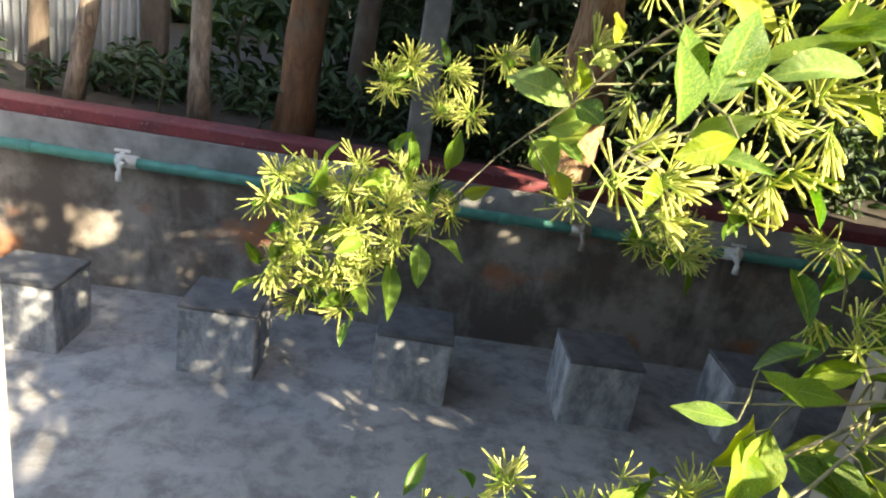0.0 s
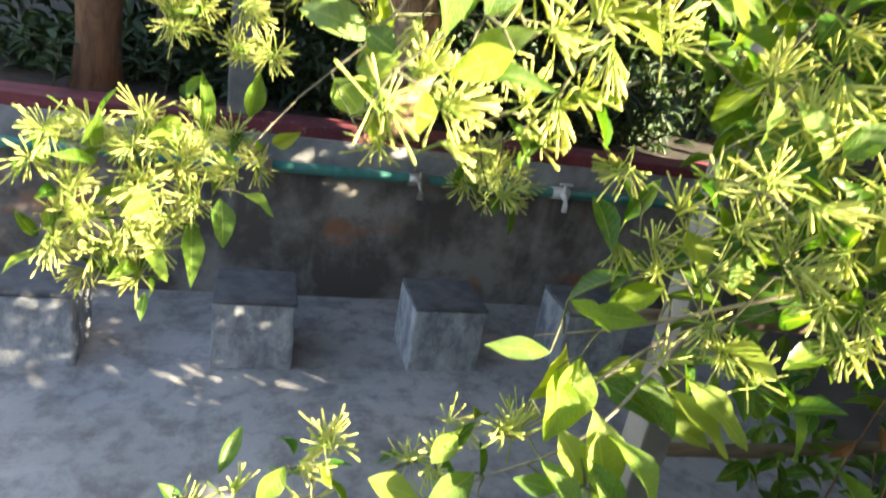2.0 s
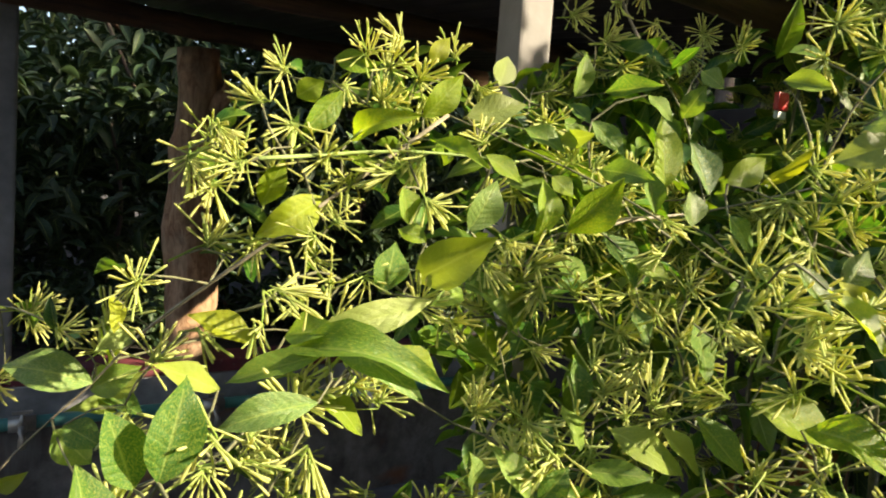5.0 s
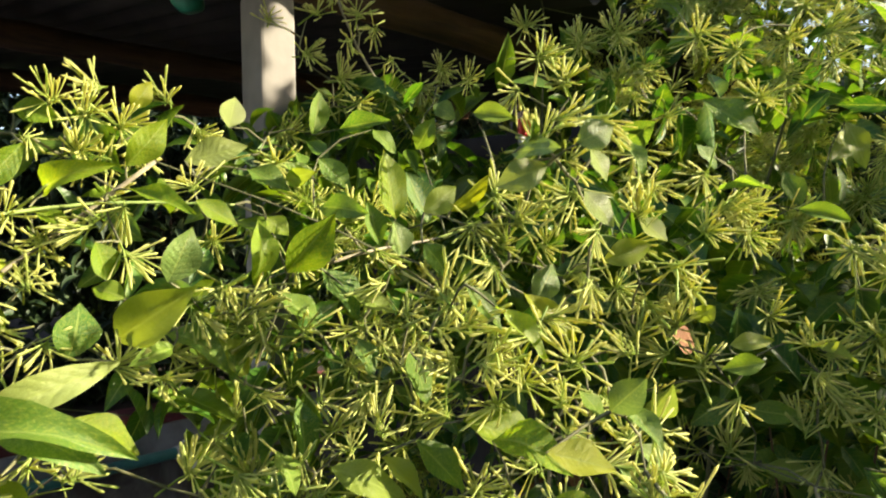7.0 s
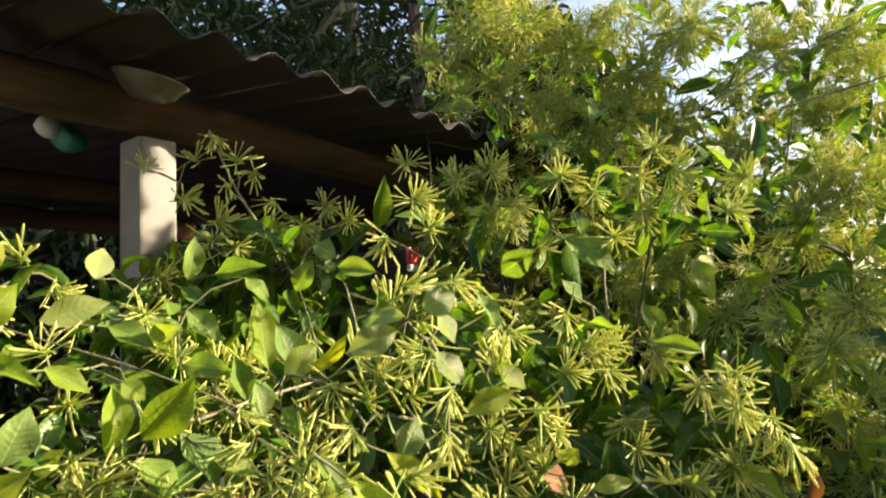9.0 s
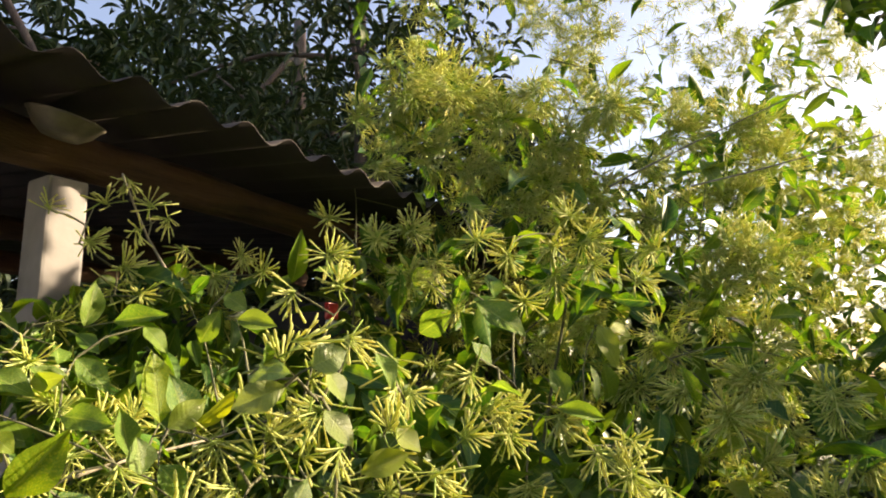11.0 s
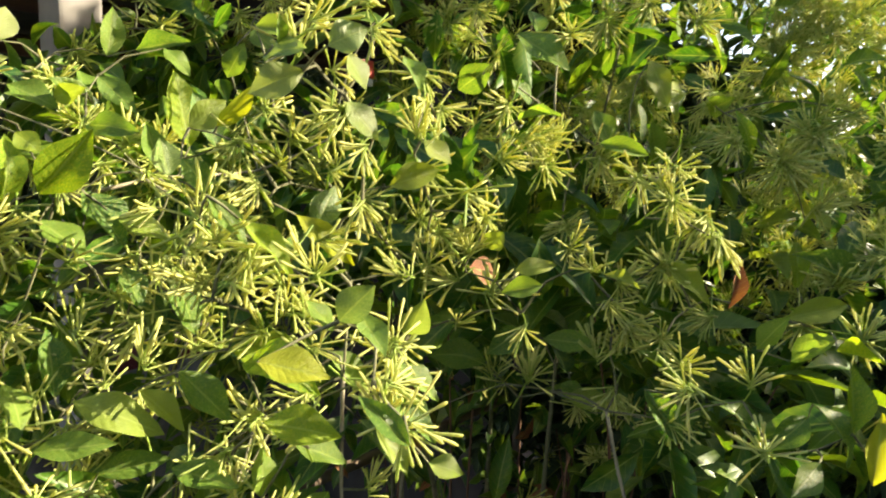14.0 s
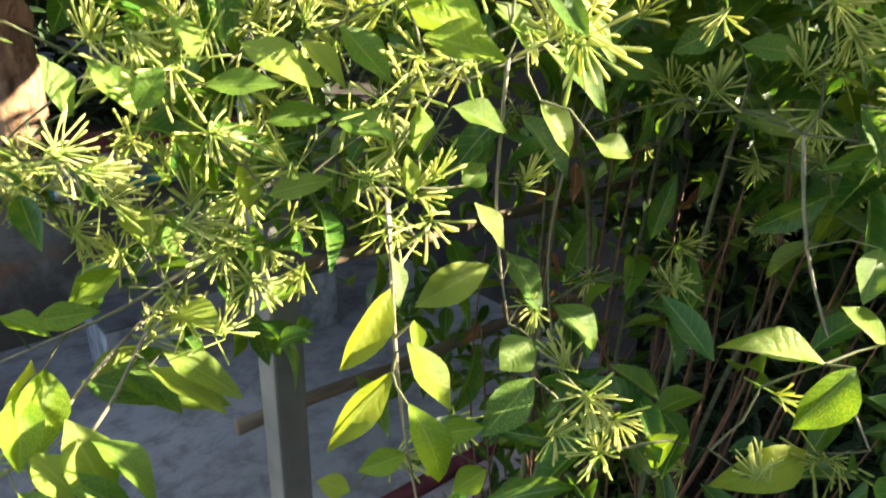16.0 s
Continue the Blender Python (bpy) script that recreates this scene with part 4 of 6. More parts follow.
CLUSTERS += [
    (0.523, 0.623, 1.540, 0.017), (0.486, 0.579, 1.518, 0.015), (0.489, 0.678, 1.463, 0.019), (0.613, 0.586, 1.606, 0.015),
    (0.646, 0.490, 1.542, 0.020), (0.647, 0.479, 1.517, 0.023), (0.664, 0.474, 1.492, 0.021), (0.626, 0.493, 1.525, 0.016),
    (0.665, 0.473, 1.524, 0.016), (0.573, 0.559, 1.441, 0.022), (0.561, 0.575, 1.465, 0.019), (0.559, 0.622, 1.486, 0.018),
    (0.619, 0.583, 1.467, 0.017), (0.548, 0.634, 1.391, 0.024), (0.532, 0.679, 1.356, 0.021), (0.554, 0.592, 1.397, 0.019),
    (0.543, 0.651, 1.406, 0.020), (0.598, 0.320, 1.630, 0.007), (0.783, 0.498, 1.494, 0.016), (0.747, 0.391, 1.361, 0.024),
    (0.800, 0.453, 1.335, 0.021), (0.760, 0.373, 1.346, 0.022), (0.728, 0.403, 1.328, 0.019), (0.747, 0.375, 1.320, 0.023),
]
CLUSTERS += [
    (1.127, 0.400, 1.482, 0.031), (0.958, 0.358, 1.552, 0.024), (0.981, 0.351, 1.611, 0.023), (1.180, 0.389, 1.445, 0.027),
    (1.318, 0.549, 1.416, 0.027), (0.949, 0.444, 1.376, 0.019), (0.809, 0.288, 1.393, 0.013), (0.807, 0.286, 1.326, 0.014),
    (0.796, 0.487, 1.380, 0.012), (0.605, 0.442, 1.350, 0.009), (0.964, 0.376, 1.584, 0.020), (0.925, 0.297, 1.545, 0.017),
    (0.584, 0.559, 1.464, 0.018), (0.297, 0.889, 1.631, 0.026), (0.340, 1.146, 1.432, 0.035), (0.294, 0.864, 1.475, 0.021),
    (0.232, 0.535, 1.571, 0.015), (0.349, 0.611, 1.570, 0.021), (0.344, 0.605, 1.547, 0.017), (0.359, 0.607, 1.579, 0.015),
    (0.361, 0.677, 1.666, 0.017), (0.406, 0.694, 1.725, 0.014), (0.402, 0.778, 1.770, 0.020), (0.438, 0.772, 1.784, 0.021),
]
CLUSTERS += [
    (0.486, 0.743, 1.777, 0.020), (0.513, 0.639, 1.602, 0.022), (0.556, 0.561, 1.551, 0.020), (0.537, 0.727, 1.479, 0.027),
    (0.548, 0.716, 1.451, 0.032), (0.527, 0.720, 1.422, 0.023), (0.541, 0.663, 1.447, 0.025), (0.601, 0.549, 1.523, 0.017),
    (0.526, 0.565, 1.498, 0.020), (0.147, 0.735, 1.171, 0.018), (0.167, 0.711, 1.167, 0.022), (0.183, 0.723, 1.192, 0.016),
    (0.238, 0.716, 1.224, 0.019), (0.255, 0.720, 1.241, 0.019), (0.228, 0.682, 1.161, 0.017), (0.201, 0.675, 1.138, 0.022),
    (0.234, 0.655, 1.121, 0.014), (0.255, 0.686, 1.180, 0.016), (0.284, 0.683, 1.186, 0.016), (0.304, 0.679, 1.186, 0.014),
    (0.351, 0.672, 1.197, 0.017), (0.359, 0.656, 1.174, 0.019), (0.375, 0.658, 1.194, 0.015), (0.350, 0.690, 1.252, 0.017),
]
CLUSTERS += [
    (0.329, 0.700, 1.242, 0.014), (0.393, 0.672, 1.289, 0.020), (0.444, 0.629, 1.279, 0.015), (-0.038, 1.053, 1.274, 0.042),
    (0.018, 1.012, 1.284, 0.036), (0.042, 0.997, 1.294, 0.032), (-0.020, 1.027, 1.319, 0.033), (0.058, 0.984, 1.325, 0.031),
    (0.012, 1.005, 1.332, 0.035), (0.042, 1.000, 1.354, 0.035), (-0.005, 1.006, 1.363, 0.038), (-0.045, 1.019, 1.386, 0.032),
    (0.050, 1.024, 1.407, 0.035), (-0.028, 1.024, 1.416, 0.039), (0.014, 1.022, 1.424, 0.031), (0.065, 0.979, 1.270, 0.032),
    (0.088, 0.976, 1.310, 0.031), (0.091, 0.989, 1.339, 0.038), (0.122, 0.997, 1.360, 0.034), (0.068, 1.004, 1.368, 0.041),
    (0.160, 1.019, 1.389, 0.031), (0.110, 1.014, 1.394, 0.045), (0.078, 1.026, 1.411, 0.035), (0.159, 1.064, 1.418, 0.036),
]
CLUSTERS += [
    (0.126, 1.033, 1.424, 0.031), (0.066, 1.035, 1.443, 0.031), (0.121, 1.064, 1.446, 0.029), (0.157, 1.172, 1.502, 0.036),
    (0.080, 1.183, 1.528, 0.052), (0.112, 1.183, 1.557, 0.044), (0.164, 1.182, 1.557, 0.044), (0.278, 0.657, 1.163, 0.016),
    (0.189, 1.069, 1.394, 0.030), (0.197, 1.173, 1.508, 0.040), (0.269, 0.626, 1.576, 0.029), (0.239, 1.177, 1.589, 0.040),
    (0.262, 1.024, 1.599, 0.027), (0.281, 0.561, 1.580, 0.015), (0.310, 0.587, 1.630, 0.020), (0.371, 0.619, 1.645, 0.019),
    (0.328, 0.676, 1.662, 0.018), (0.407, 0.648, 1.668, 0.021), (0.299, 0.780, 1.680, 0.023), (0.365, 0.843, 1.706, 0.027),
    (0.396, 0.821, 1.709, 0.025), (0.409, 0.777, 1.809, 0.024), (0.528, 1.267, 1.333, 0.046), (0.281, 0.569, 1.555, 0.015),
]
CLUSTERS += [
    (0.511, 1.064, 1.378, 0.027), (0.533, 1.215, 1.391, 0.052), (0.270, 0.578, 1.566, 0.023), (0.323, 0.594, 1.571, 0.014),
    (0.442, 0.667, 1.523, 0.018), (0.372, 0.604, 1.603, 0.018), (0.370, 0.609, 1.631, 0.026), (0.500, 0.704, 1.754, 0.023),
    (0.546, 1.181, 1.368, 0.074), (0.572, 0.577, 1.507, 0.030), (0.634, 0.521, 1.558, 0.022), (0.612, 0.553, 1.585, 0.029),
    (0.601, 0.388, 1.616, 0.016), (0.671, 0.436, 1.836, 0.020), (0.664, 0.757, 1.836, 0.029), (0.743, 0.866, 1.889, 0.031),
    (0.876, 0.509, 1.713, 0.028), (0.651, 0.437, 1.822, 0.022), (1.689, 0.634, 1.311, 0.074), (0.954, 0.227, 1.527, 0.026),
    (0.935, 0.429, 1.562, 0.026), (0.965, 0.313, 1.667, 0.035), (1.015, 0.394, 1.773, 0.041), (1.072, 0.167, 1.605, 0.030),
]
CLUSTERS += [
    (1.084, 0.218, 1.608, 0.031), (1.020, 0.290, 1.621, 0.028), (1.122, 0.195, 1.648, 0.032), (1.163, 0.154, 1.677, 0.049),
    (1.221, 0.123, 1.718, 0.047), (1.222, 0.142, 1.784, 0.053), (1.184, 0.303, 1.796, 0.042), (1.173, 0.249, 1.767, 0.047),
    (1.373, 0.406, 1.808, 0.062), (1.347, 0.239, 1.812, 0.064), (1.350, 0.356, 1.869, 0.068), (1.340, 0.857, 2.249, 0.081),
    (1.271, 0.853, 2.317, 0.058), (1.361, 0.796, 2.373, 0.100), (1.415, 0.697, 1.153, 0.062), (1.463, 0.582, 1.877, 0.070),
    (1.457, 0.498, 1.907, 0.078), (1.494, 0.747, 2.235, 0.079), (1.437, 0.788, 2.272, 0.094), (1.427, 0.733, 2.398, 0.100),
    (1.577, 1.083, 2.008, 0.071), (1.590, 0.683, 2.205, 0.099), (1.619, 0.630, 2.247, 0.094), (1.519, 0.705, 2.277, 0.080),
]
CLUSTERS += [
    (1.515, 0.684, 2.352, 0.100), (1.556, 0.613, 2.402, 0.100), (1.671, 0.408, 1.513, 0.100), (1.694, 0.287, 1.537, 0.100),
    (1.705, 0.311, 1.619, 0.100), (1.705, 0.372, 1.709, 0.100), (1.721, 0.263, 1.754, 0.100), (1.717, 0.309, 1.797, 0.100),
    (1.721, 0.256, 1.883, 0.100), (1.630, 0.587, 1.904, 0.079), (1.708, 0.338, 1.934, 0.100), (1.703, 0.322, 1.983, 0.097),
    (1.706, 0.246, 2.023, 0.100), (1.700, 0.259, 2.055, 0.100), (1.688, 0.310, 2.064, 0.091), (1.708, 0.547, 2.210, 0.100),
    (1.686, 0.561, 2.233, 0.097), (1.626, 0.605, 2.290, 0.100), (1.640, 0.571, 2.320, 0.100), (1.678, 0.486, 2.378, 0.100),
    (1.657, 0.513, 2.380, 0.100), (1.821, 0.413, 2.154, 0.100), (1.786, 0.459, 2.170, 0.100), (1.758, 0.440, 2.280, 0.100),
]
CLUSTERS += [
    (1.786, 0.353, 2.347, 0.100), (1.767, 0.380, 2.349, 0.100), (1.827, 0.276, 2.359, 0.100), (1.882, 0.280, 2.208, 0.100),
    (1.865, 0.308, 2.212, 0.100), (1.894, 0.214, 2.277, 0.100), (1.867, 0.224, 2.332, 0.100),
]

# shoots that show: their line
SHOOTS = {
    "arching_shoot": [(0.542, 0.753, 1.832), (0.464, 0.775, 1.766), (0.397, 0.770, 1.717), (0.321, 0.860, 1.631), (0.283, 0.956, 1.555), (0.224, 0.972, 1.492), (0.177, 0.945, 1.438)],
    "low_shoot": [(0.549, 0.642, 1.409), (0.534, 0.669, 1.382), (0.491, 0.661, 1.324), (0.447, 0.657, 1.283), (0.385, 0.670, 1.245), (0.326, 0.683, 1.207), (0.248, 0.720, 1.184), (0.179, 0.736, 1.167)],
    "far_spray": [(0.62, 0.98, 1.56), (0.54, 1.10, 1.47), (0.45, 1.11, 1.41), (0.33, 1.18, 1.42)],
    "hanging_a": [(0.654, 0.514, 1.520), (0.634, 0.481, 1.493), (0.626, 0.465, 1.419), (0.620, 0.447, 1.359), (0.614, 0.423, 1.311)],
    "hanging_b": [(0.779, 0.521, 1.589), (0.779, 0.525, 1.522), (0.764, 0.510, 1.456), (0.770, 0.495, 1.369)],
    "hanging_c": [(0.932, 0.550, 1.531), (0.875, 0.533, 1.481), (0.883, 0.550, 1.382), (0.839, 0.500, 1.328)],
    "side_a": [(0.595, 0.632, 1.448), (0.522, 0.690, 1.388), (0.475, 0.697, 1.374), (0.429, 0.727, 1.351)],
    "side_b": [(0.533, 0.688, 1.374), (0.477, 0.683, 1.333), (0.431, 0.666, 1.300), (0.399, 0.664, 1.287)],
    "hanging_d": [(0.968, 0.365, 1.532), (0.966, 0.342, 1.440), (0.977, 0.302, 1.345), (0.958, 0.255, 1.289)],
    "green_a": [(0.378, 0.758, 1.779), (0.433, 0.767, 1.787), (0.499, 0.746, 1.796), (0.591, 0.710, 1.795)],
    "mid_a": [(0.640, 0.708, 1.731), (0.707, 0.682, 1.751), (0.852, 0.712, 1.765), (0.846, 0.596, 1.792)],
    "top_a": [(0.862, 0.812, 1.933), (0.826, 0.830, 1.996), (0.789, 0.833, 2.068)],
    "top_b": [(1.539, 0.477, 2.174), (1.555, 0.317, 2.233), (1.550, 0.122, 2.285)],
    "top_c": [(1.577, 0.336, 2.159), (1.588, 0.200, 2.173), (1.582, 0.039, 2.191)],
}

# ---------------------------------------------------------------- the flowering bush
ROOT = Vector((1.55, 0.85, 1.15))
EYE_SIDE = Vector((0.30, 0.18, 1.74))        # the open side, from which light and view come


def leaf_arrays(length, width, arch, fold, along=7, across=2, wave=0.0, ph=0.0):
    """A pointed blade along +x, its upper face to +z; returns vertices, faces and blade coordinates."""
    v, f, uv = [], [], []
    n = 2 * across + 1
    for i in range(along + 1):
        s = i / along
        half = 0.5 * width * math.sin(math.pi * s ** 0.88) ** 1.05
        if i == 0:
            half = 0.02 * width
        if i == along:
            half = 0.0
        z0 = -arch * length * 4 * (s - 0.5) ** 2 + arch * length
        for j in range(n):
            q = (j - across) / across
            z = z0 + fold * half * abs(q) + wave * width * math.sin(s * 11 + ph + (2 if q > 0 else 0)) * abs(q)
            v.append((s * length, q * half, z))
            uv.append((q, s, 0))
    for i in range(along):
        for j in range(n - 1):
            a = i * n + j
            f.append((a, a + n, a + n + 1, a + 1))
    return v, f, uv


def cluster_arrays(rnd, reach, nodes, per, tube=0.032, radius=0.00112, sides=5):
    """Slender club-shaped buds that burst from the nodes of a short branched stalk, in metres; the stalk comes from -z."""
    v, f, uv = [], [], []

    def stick(points, radii, along, n):
        base = len(v)
        d = (points[-1] - points[0]).normalized()
        a = d.orthogonal().normalized()
        b = d.cross(a)
        for c, r, s in zip(points, radii, along):
            for j in range(n):
                q = 2 * math.pi * j / n
                v.append(c + (a * math.cos(q) + b * math.sin(q)) * r)
                uv.append((0, s, 0))
        for i in range(len(points) - 1):
            for j in range(n):
                f.append((base + i * n + j, base + i * n + (j + 1) % n, base + (i + 1) * n + (j + 1) % n, base + (i + 1) * n + j))
        f.append(tuple(base + (len(points) - 1) * n + j for j in range(n)))

    inner = max(0.005, reach - tube * 0.72)
    stick([Vector((0, 0, -reach - 0.01)), Vector((0.002, 0, -reach * 0.4)), Vector((0, 0, inner * 0.3))], [0.0011, 0.0009, 0.0006], [0, 0, 0], 3)
    for k in range(nodes):
        u = Vector([rnd.gauss(0, 1) for _ in range(3)]).normalized()
        node = Vector((u.x, u.y, u.z * 0.6)) * inner * (rnd.uniform(0.3, 1.0) if nodes > 1 else 0.2)
        root = Vector((0, 0, max(-reach, node.z - inner * rnd.uniform(0.4, 0.9))))
        stick([root, root.lerp(node, 0.5) + Vector((0, 0, 0.003)), node], [0.0008, 0.0007, 0.0006], [0, 0, 0], 3)
        way = (Vector((u.x, u.y, u.z * 0.5)) * 0.7 + Vector((rnd.uniform(-0.6, 0.6), rnd.uniform(-0.6, 0.6), rnd.uniform(0.1, 0.6)))).normalized()
        turn, spread = rnd.uniform(0, 6.28), rnd.uniform(0.6, 1.3)
        a = way.orthogonal().normalized()
        b = way.cross(a)
        count = per + rnd.randrange(-2, 2)
        for n in range(count):
            q = turn + n * 2.4 + rnd.uniform(-0.5, 0.5)
            open_ = spread * math.sqrt((n + 0.5) / count) * rnd.uniform(0.65, 1.15)
            d = (way * math.cos(open_) + (a * math.cos(q) + b * math.sin(q)) * math.sin(open_)).normalized()
            o = node + d * 0.001 - way * 0.010 * rnd.random()
            ln = tube * rnd.uniform(0.62, 1.12)
            bend = Vector([rnd.uniform(-0.10, 0.10) for _ in range(3)]) * tube
            pr = ((0.0, 0.5), (0.5, 0.60), (0.78, 0.88), (0.93, 1.0), (1.0, 0.45))
            rr = radius * rnd.uniform(0.8, 1.12)
            stick([o + d * ln * s + bend * s * s for s, r in pr], [rr * r for s, r in pr], [s for s, r in pr], sides)
    return v, f, uv


rnd = random.Random(11)
LEAF_KINDS = [leaf_arrays(1.0, 1.0, a, fo, 8, 2, wv, ph) for a, fo, wv, ph in
              ((0.02, 0.25, 0.03, 0), (0.05, 0.35, 0.04, 1), (0.08, 0.15, 0.05, 2), (0.03, 0.45, 0.03, 3), (0.22, 0.30, 0.04, 1), (0.30, 0.30, 0.05, 2))]
LEAF_LOW = [leaf_arrays(1.0, 1.0, a, fo, 5, 1, 0.0, 0) for a, fo in ((0.03, 0.3), (0.08, 0.4), (0.14, 0.3))]
SPRAY_SIZES = ((0.019, 2), (0.024, 3), (0.031, 5), (0.040, 9), (0.056, 17), (0.080, 30))
CLUSTER_KINDS = [(reach, cluster_arrays(rnd, reach, n + extra, 8)) for reach, n in SPRAY_SIZES for extra in (0, 0, 1, 1)]
CLUSTER_LOW = [cluster_arrays(rnd, 0.036, n, k, 0.031, 0.00120, 3) for n, k in ((3, 8), (4, 7), (4, 8), (3, 9), (5, 7))]

LEAF_MESHES = {}
for tint, material in ((0, M_LEAF), (1, M_LEAF_YELLOW_SUN), (2, M_LEAF_PALE), (3, M_LEAF_BROWN)):
    LEAF_MESHES[tint] = [mesh_from("leaf", *k[:2], material, True, k[2]) for k in LEAF_KINDS]
LEAF_TREE = mesh_from("leaf", *LEAF_KINDS[1][:2], M_TREELEAF, True, LEAF_KINDS[1][2])
CLUSTER_MESHES = [(reach, mesh_from("bud_spray", *k[:2], M_FLOWER, True, k[2])) for reach, k in CLUSTER_KINDS]


def frame_from(foot, tip, face):
    """Axes with x from foot to tip and z as near to face as may be."""
    x = (tip - foot).normalized()
    y = face.cross(x)
    y = y.normalized() if y.length > 1e-4 else x.orthogonal().normalized()
    z = x.cross(y)
    return Matrix((x, y, z)).transposed()


def jitter(r):
    return Vector((rnd.uniform(-r, r), rnd.uniform(-r, r), rnd.uniform(-r, r)))


bush = empty("jasmine_bush", (ROOT.x, ROOT.y, -0.14), "tall flowering night jasmine bush with pale yellow bud clusters", "bush")
BUSH_AT = Vector(bush.location)


def leaf_part(foot, tip, width, tint, arch):
    face = (EYE_SIDE - foot).normalized() + SUN_DIR * 0.75 + Vector((0, 0, 0.1)) + jitter(0.32)
    length = (tip - foot).length
    kind = rnd.choice((4, 5)) if arch > 0.12 or (length > 0.055 and rnd.random() < 0.3) else rnd.randrange(4)
    ob = new("leaf", LEAF_MESHES[tint][kind])
    ob.parent = bush
    rot = frame_from(foot, tip, face).to_4x4()
    ob.matrix_basis = Matrix.Translation(foot - BUSH_AT) @ rot @ Matrix.Diagonal((length, width, length * 0.8, 1))
    return ob


def cluster_part(at, spread, axis):
    size = min(range(len(SPRAY_SIZES)), key=lambda i: abs(SPRAY_SIZES[i][0] - spread))
    reach, me = CLUSTER_MESHES[size * 4 + rnd.randrange(4)]
    ob = new("bud_spray", me)
    ob.parent = bush
    rot = axis.to_track_quat("Z", "Y").to_matrix().to_4x4() @ Matrix.Rotation(rnd.uniform(0, 6.28), 4, "Z")
    ob.matrix_basis = Matrix.Translation(at - BUSH_AT) @ rot @ Matrix.Scale(min(1.15, max(0.85, spread / reach)), 4)
    return ob


# woody frame: each foot and cluster is joined to the nearest wood that is nearer to the root
WOOD = [ROOT.copy()]
twig_lines = []


def grow(to, thick):
    """A gently bent twig from the nearest wood to a point."""
    far = (to - ROOT).length
    best = min((w for w in WOOD if (w - ROOT).length <= far + 0.06), key=lambda w: (w - to).length + 0.25 * (w - ROOT).length * 0.2, default=ROOT)
    gap = (to - best).length
    if gap < 0.006:
        return
    n = max(2, int(gap / 0.035) + 1)
    bend = jitter(0.10 * gap) + Vector((0, 0, 0.06 * gap))
    line = []
    for i in range(n + 1):
        s = i / n
        line.append(best.lerp(to, s) + bend * math.sin(math.pi * s))
    twig_lines.append((line, thick))
    WOOD.extend(line[1:])


def lines_mesh(name, lines, sides=4):
    v, f = [], []
    for line, thick in lines:
        n = len(line)
        base = len(v)
        for i, p in enumerate(line):
            d = (line[min(i + 1, n - 1)] - line[max(i - 1, 0)]).normalized()
            a = d.orthogonal().normalized()
            b = d.cross(a)
            r = thick * (1.0 - 0.45 * i / (n - 1))
            for j in range(sides):
                q = 2 * math.pi * j / sides
                v.append(p + (a * math.cos(q) + b * math.sin(q)) * r)
        for i in range(n - 1):
            for j in range(sides):
                f.append((base + i * sides + j, base + i * sides + (j + 1) % sides, base + (i + 1) * sides + (j + 1) % sides, base + (i + 1) * sides + j))
    return v, f


def smooth_line(points, step=0.03):
    pts = [Vector(p) for p in points]
    out = []
    for i in range(len(pts) - 1):
        p0, p1, p2, p3 = pts[max(i - 1, 0)], pts[i], pts[i + 1], pts[min(i + 2, len(pts) - 1)]
        n = max(2, int((p2 - p1).length / step))
        for k in range(n):
            t = k / n
            out.append(0.5 * ((2 * p1) + (p2 - p0) * t + (2 * p0 - 5 * p1 + 4 * p2 - p3) * t * t + (3 * p1 - p0 - 3 * p2 + p3) * t ** 3))
    return out + [pts[-1]]


# stems from the ground into the crown
STEM_FEET = ((1.45, 0.95), (1.62, 0.80), (1.70, 1.00), (1.36, 0.82), (1.85, 0.88), (1.56, 1.12))
STEM_TOPS = ((0.95, 0.62, 1.75), (1.30, 0.48, 1.95), (1.65, 0.75, 2.35), (0.80, 0.50, 1.62), (1.75, 0.35, 2.15), (1.25, 0.85, 2.10))
for i, (a, b) in enumerate(zip(STEM_FEET, STEM_TOPS)):
    foot, top = Vector((a[0], a[1], -0.16)), Vector(b)
    mid1, mid2 = foot.lerp(top, 0.35) + Vector((0.02, 0.03, 0.12)) + jitter(0.05), foot.lerp(top, 0.7) + Vector((0.06, 0.05, 0.18)) + jitter(0.05)
    line = smooth_line([foot, mid1, mid2, top], 0.05)
    n = len(line)
    part("stem", tube_bm([p - BUSH_AT for p in line], [0.009 * (1 - 0.82 * k / n) for k in range(n)], 7, wobble=0.2, seed=i), M_STEM, bush, smooth=True)
    WOOD.extend(line[n // 3:])

for name, pts in SHOOTS.items():
    line = smooth_line(pts)
    n = len(line)
    first = min(WOOD, key=lambda w: (w - line[0]).length)
    twig_lines.append((smooth_line([first, first.lerp(line[0], 0.5) + Vector((0, 0, 0.03)), line[0]]), 0.0014))
    part("shoot", tube_bm([p - BUSH_AT for p in line], [0.0020 * (1 - 0.6 * k / n) for k in range(n)], 6, wobble=0.2), M_TWIG if "green" not in name else M_GREENSTEM, bush, smooth=True)
    WOOD.extend(line)

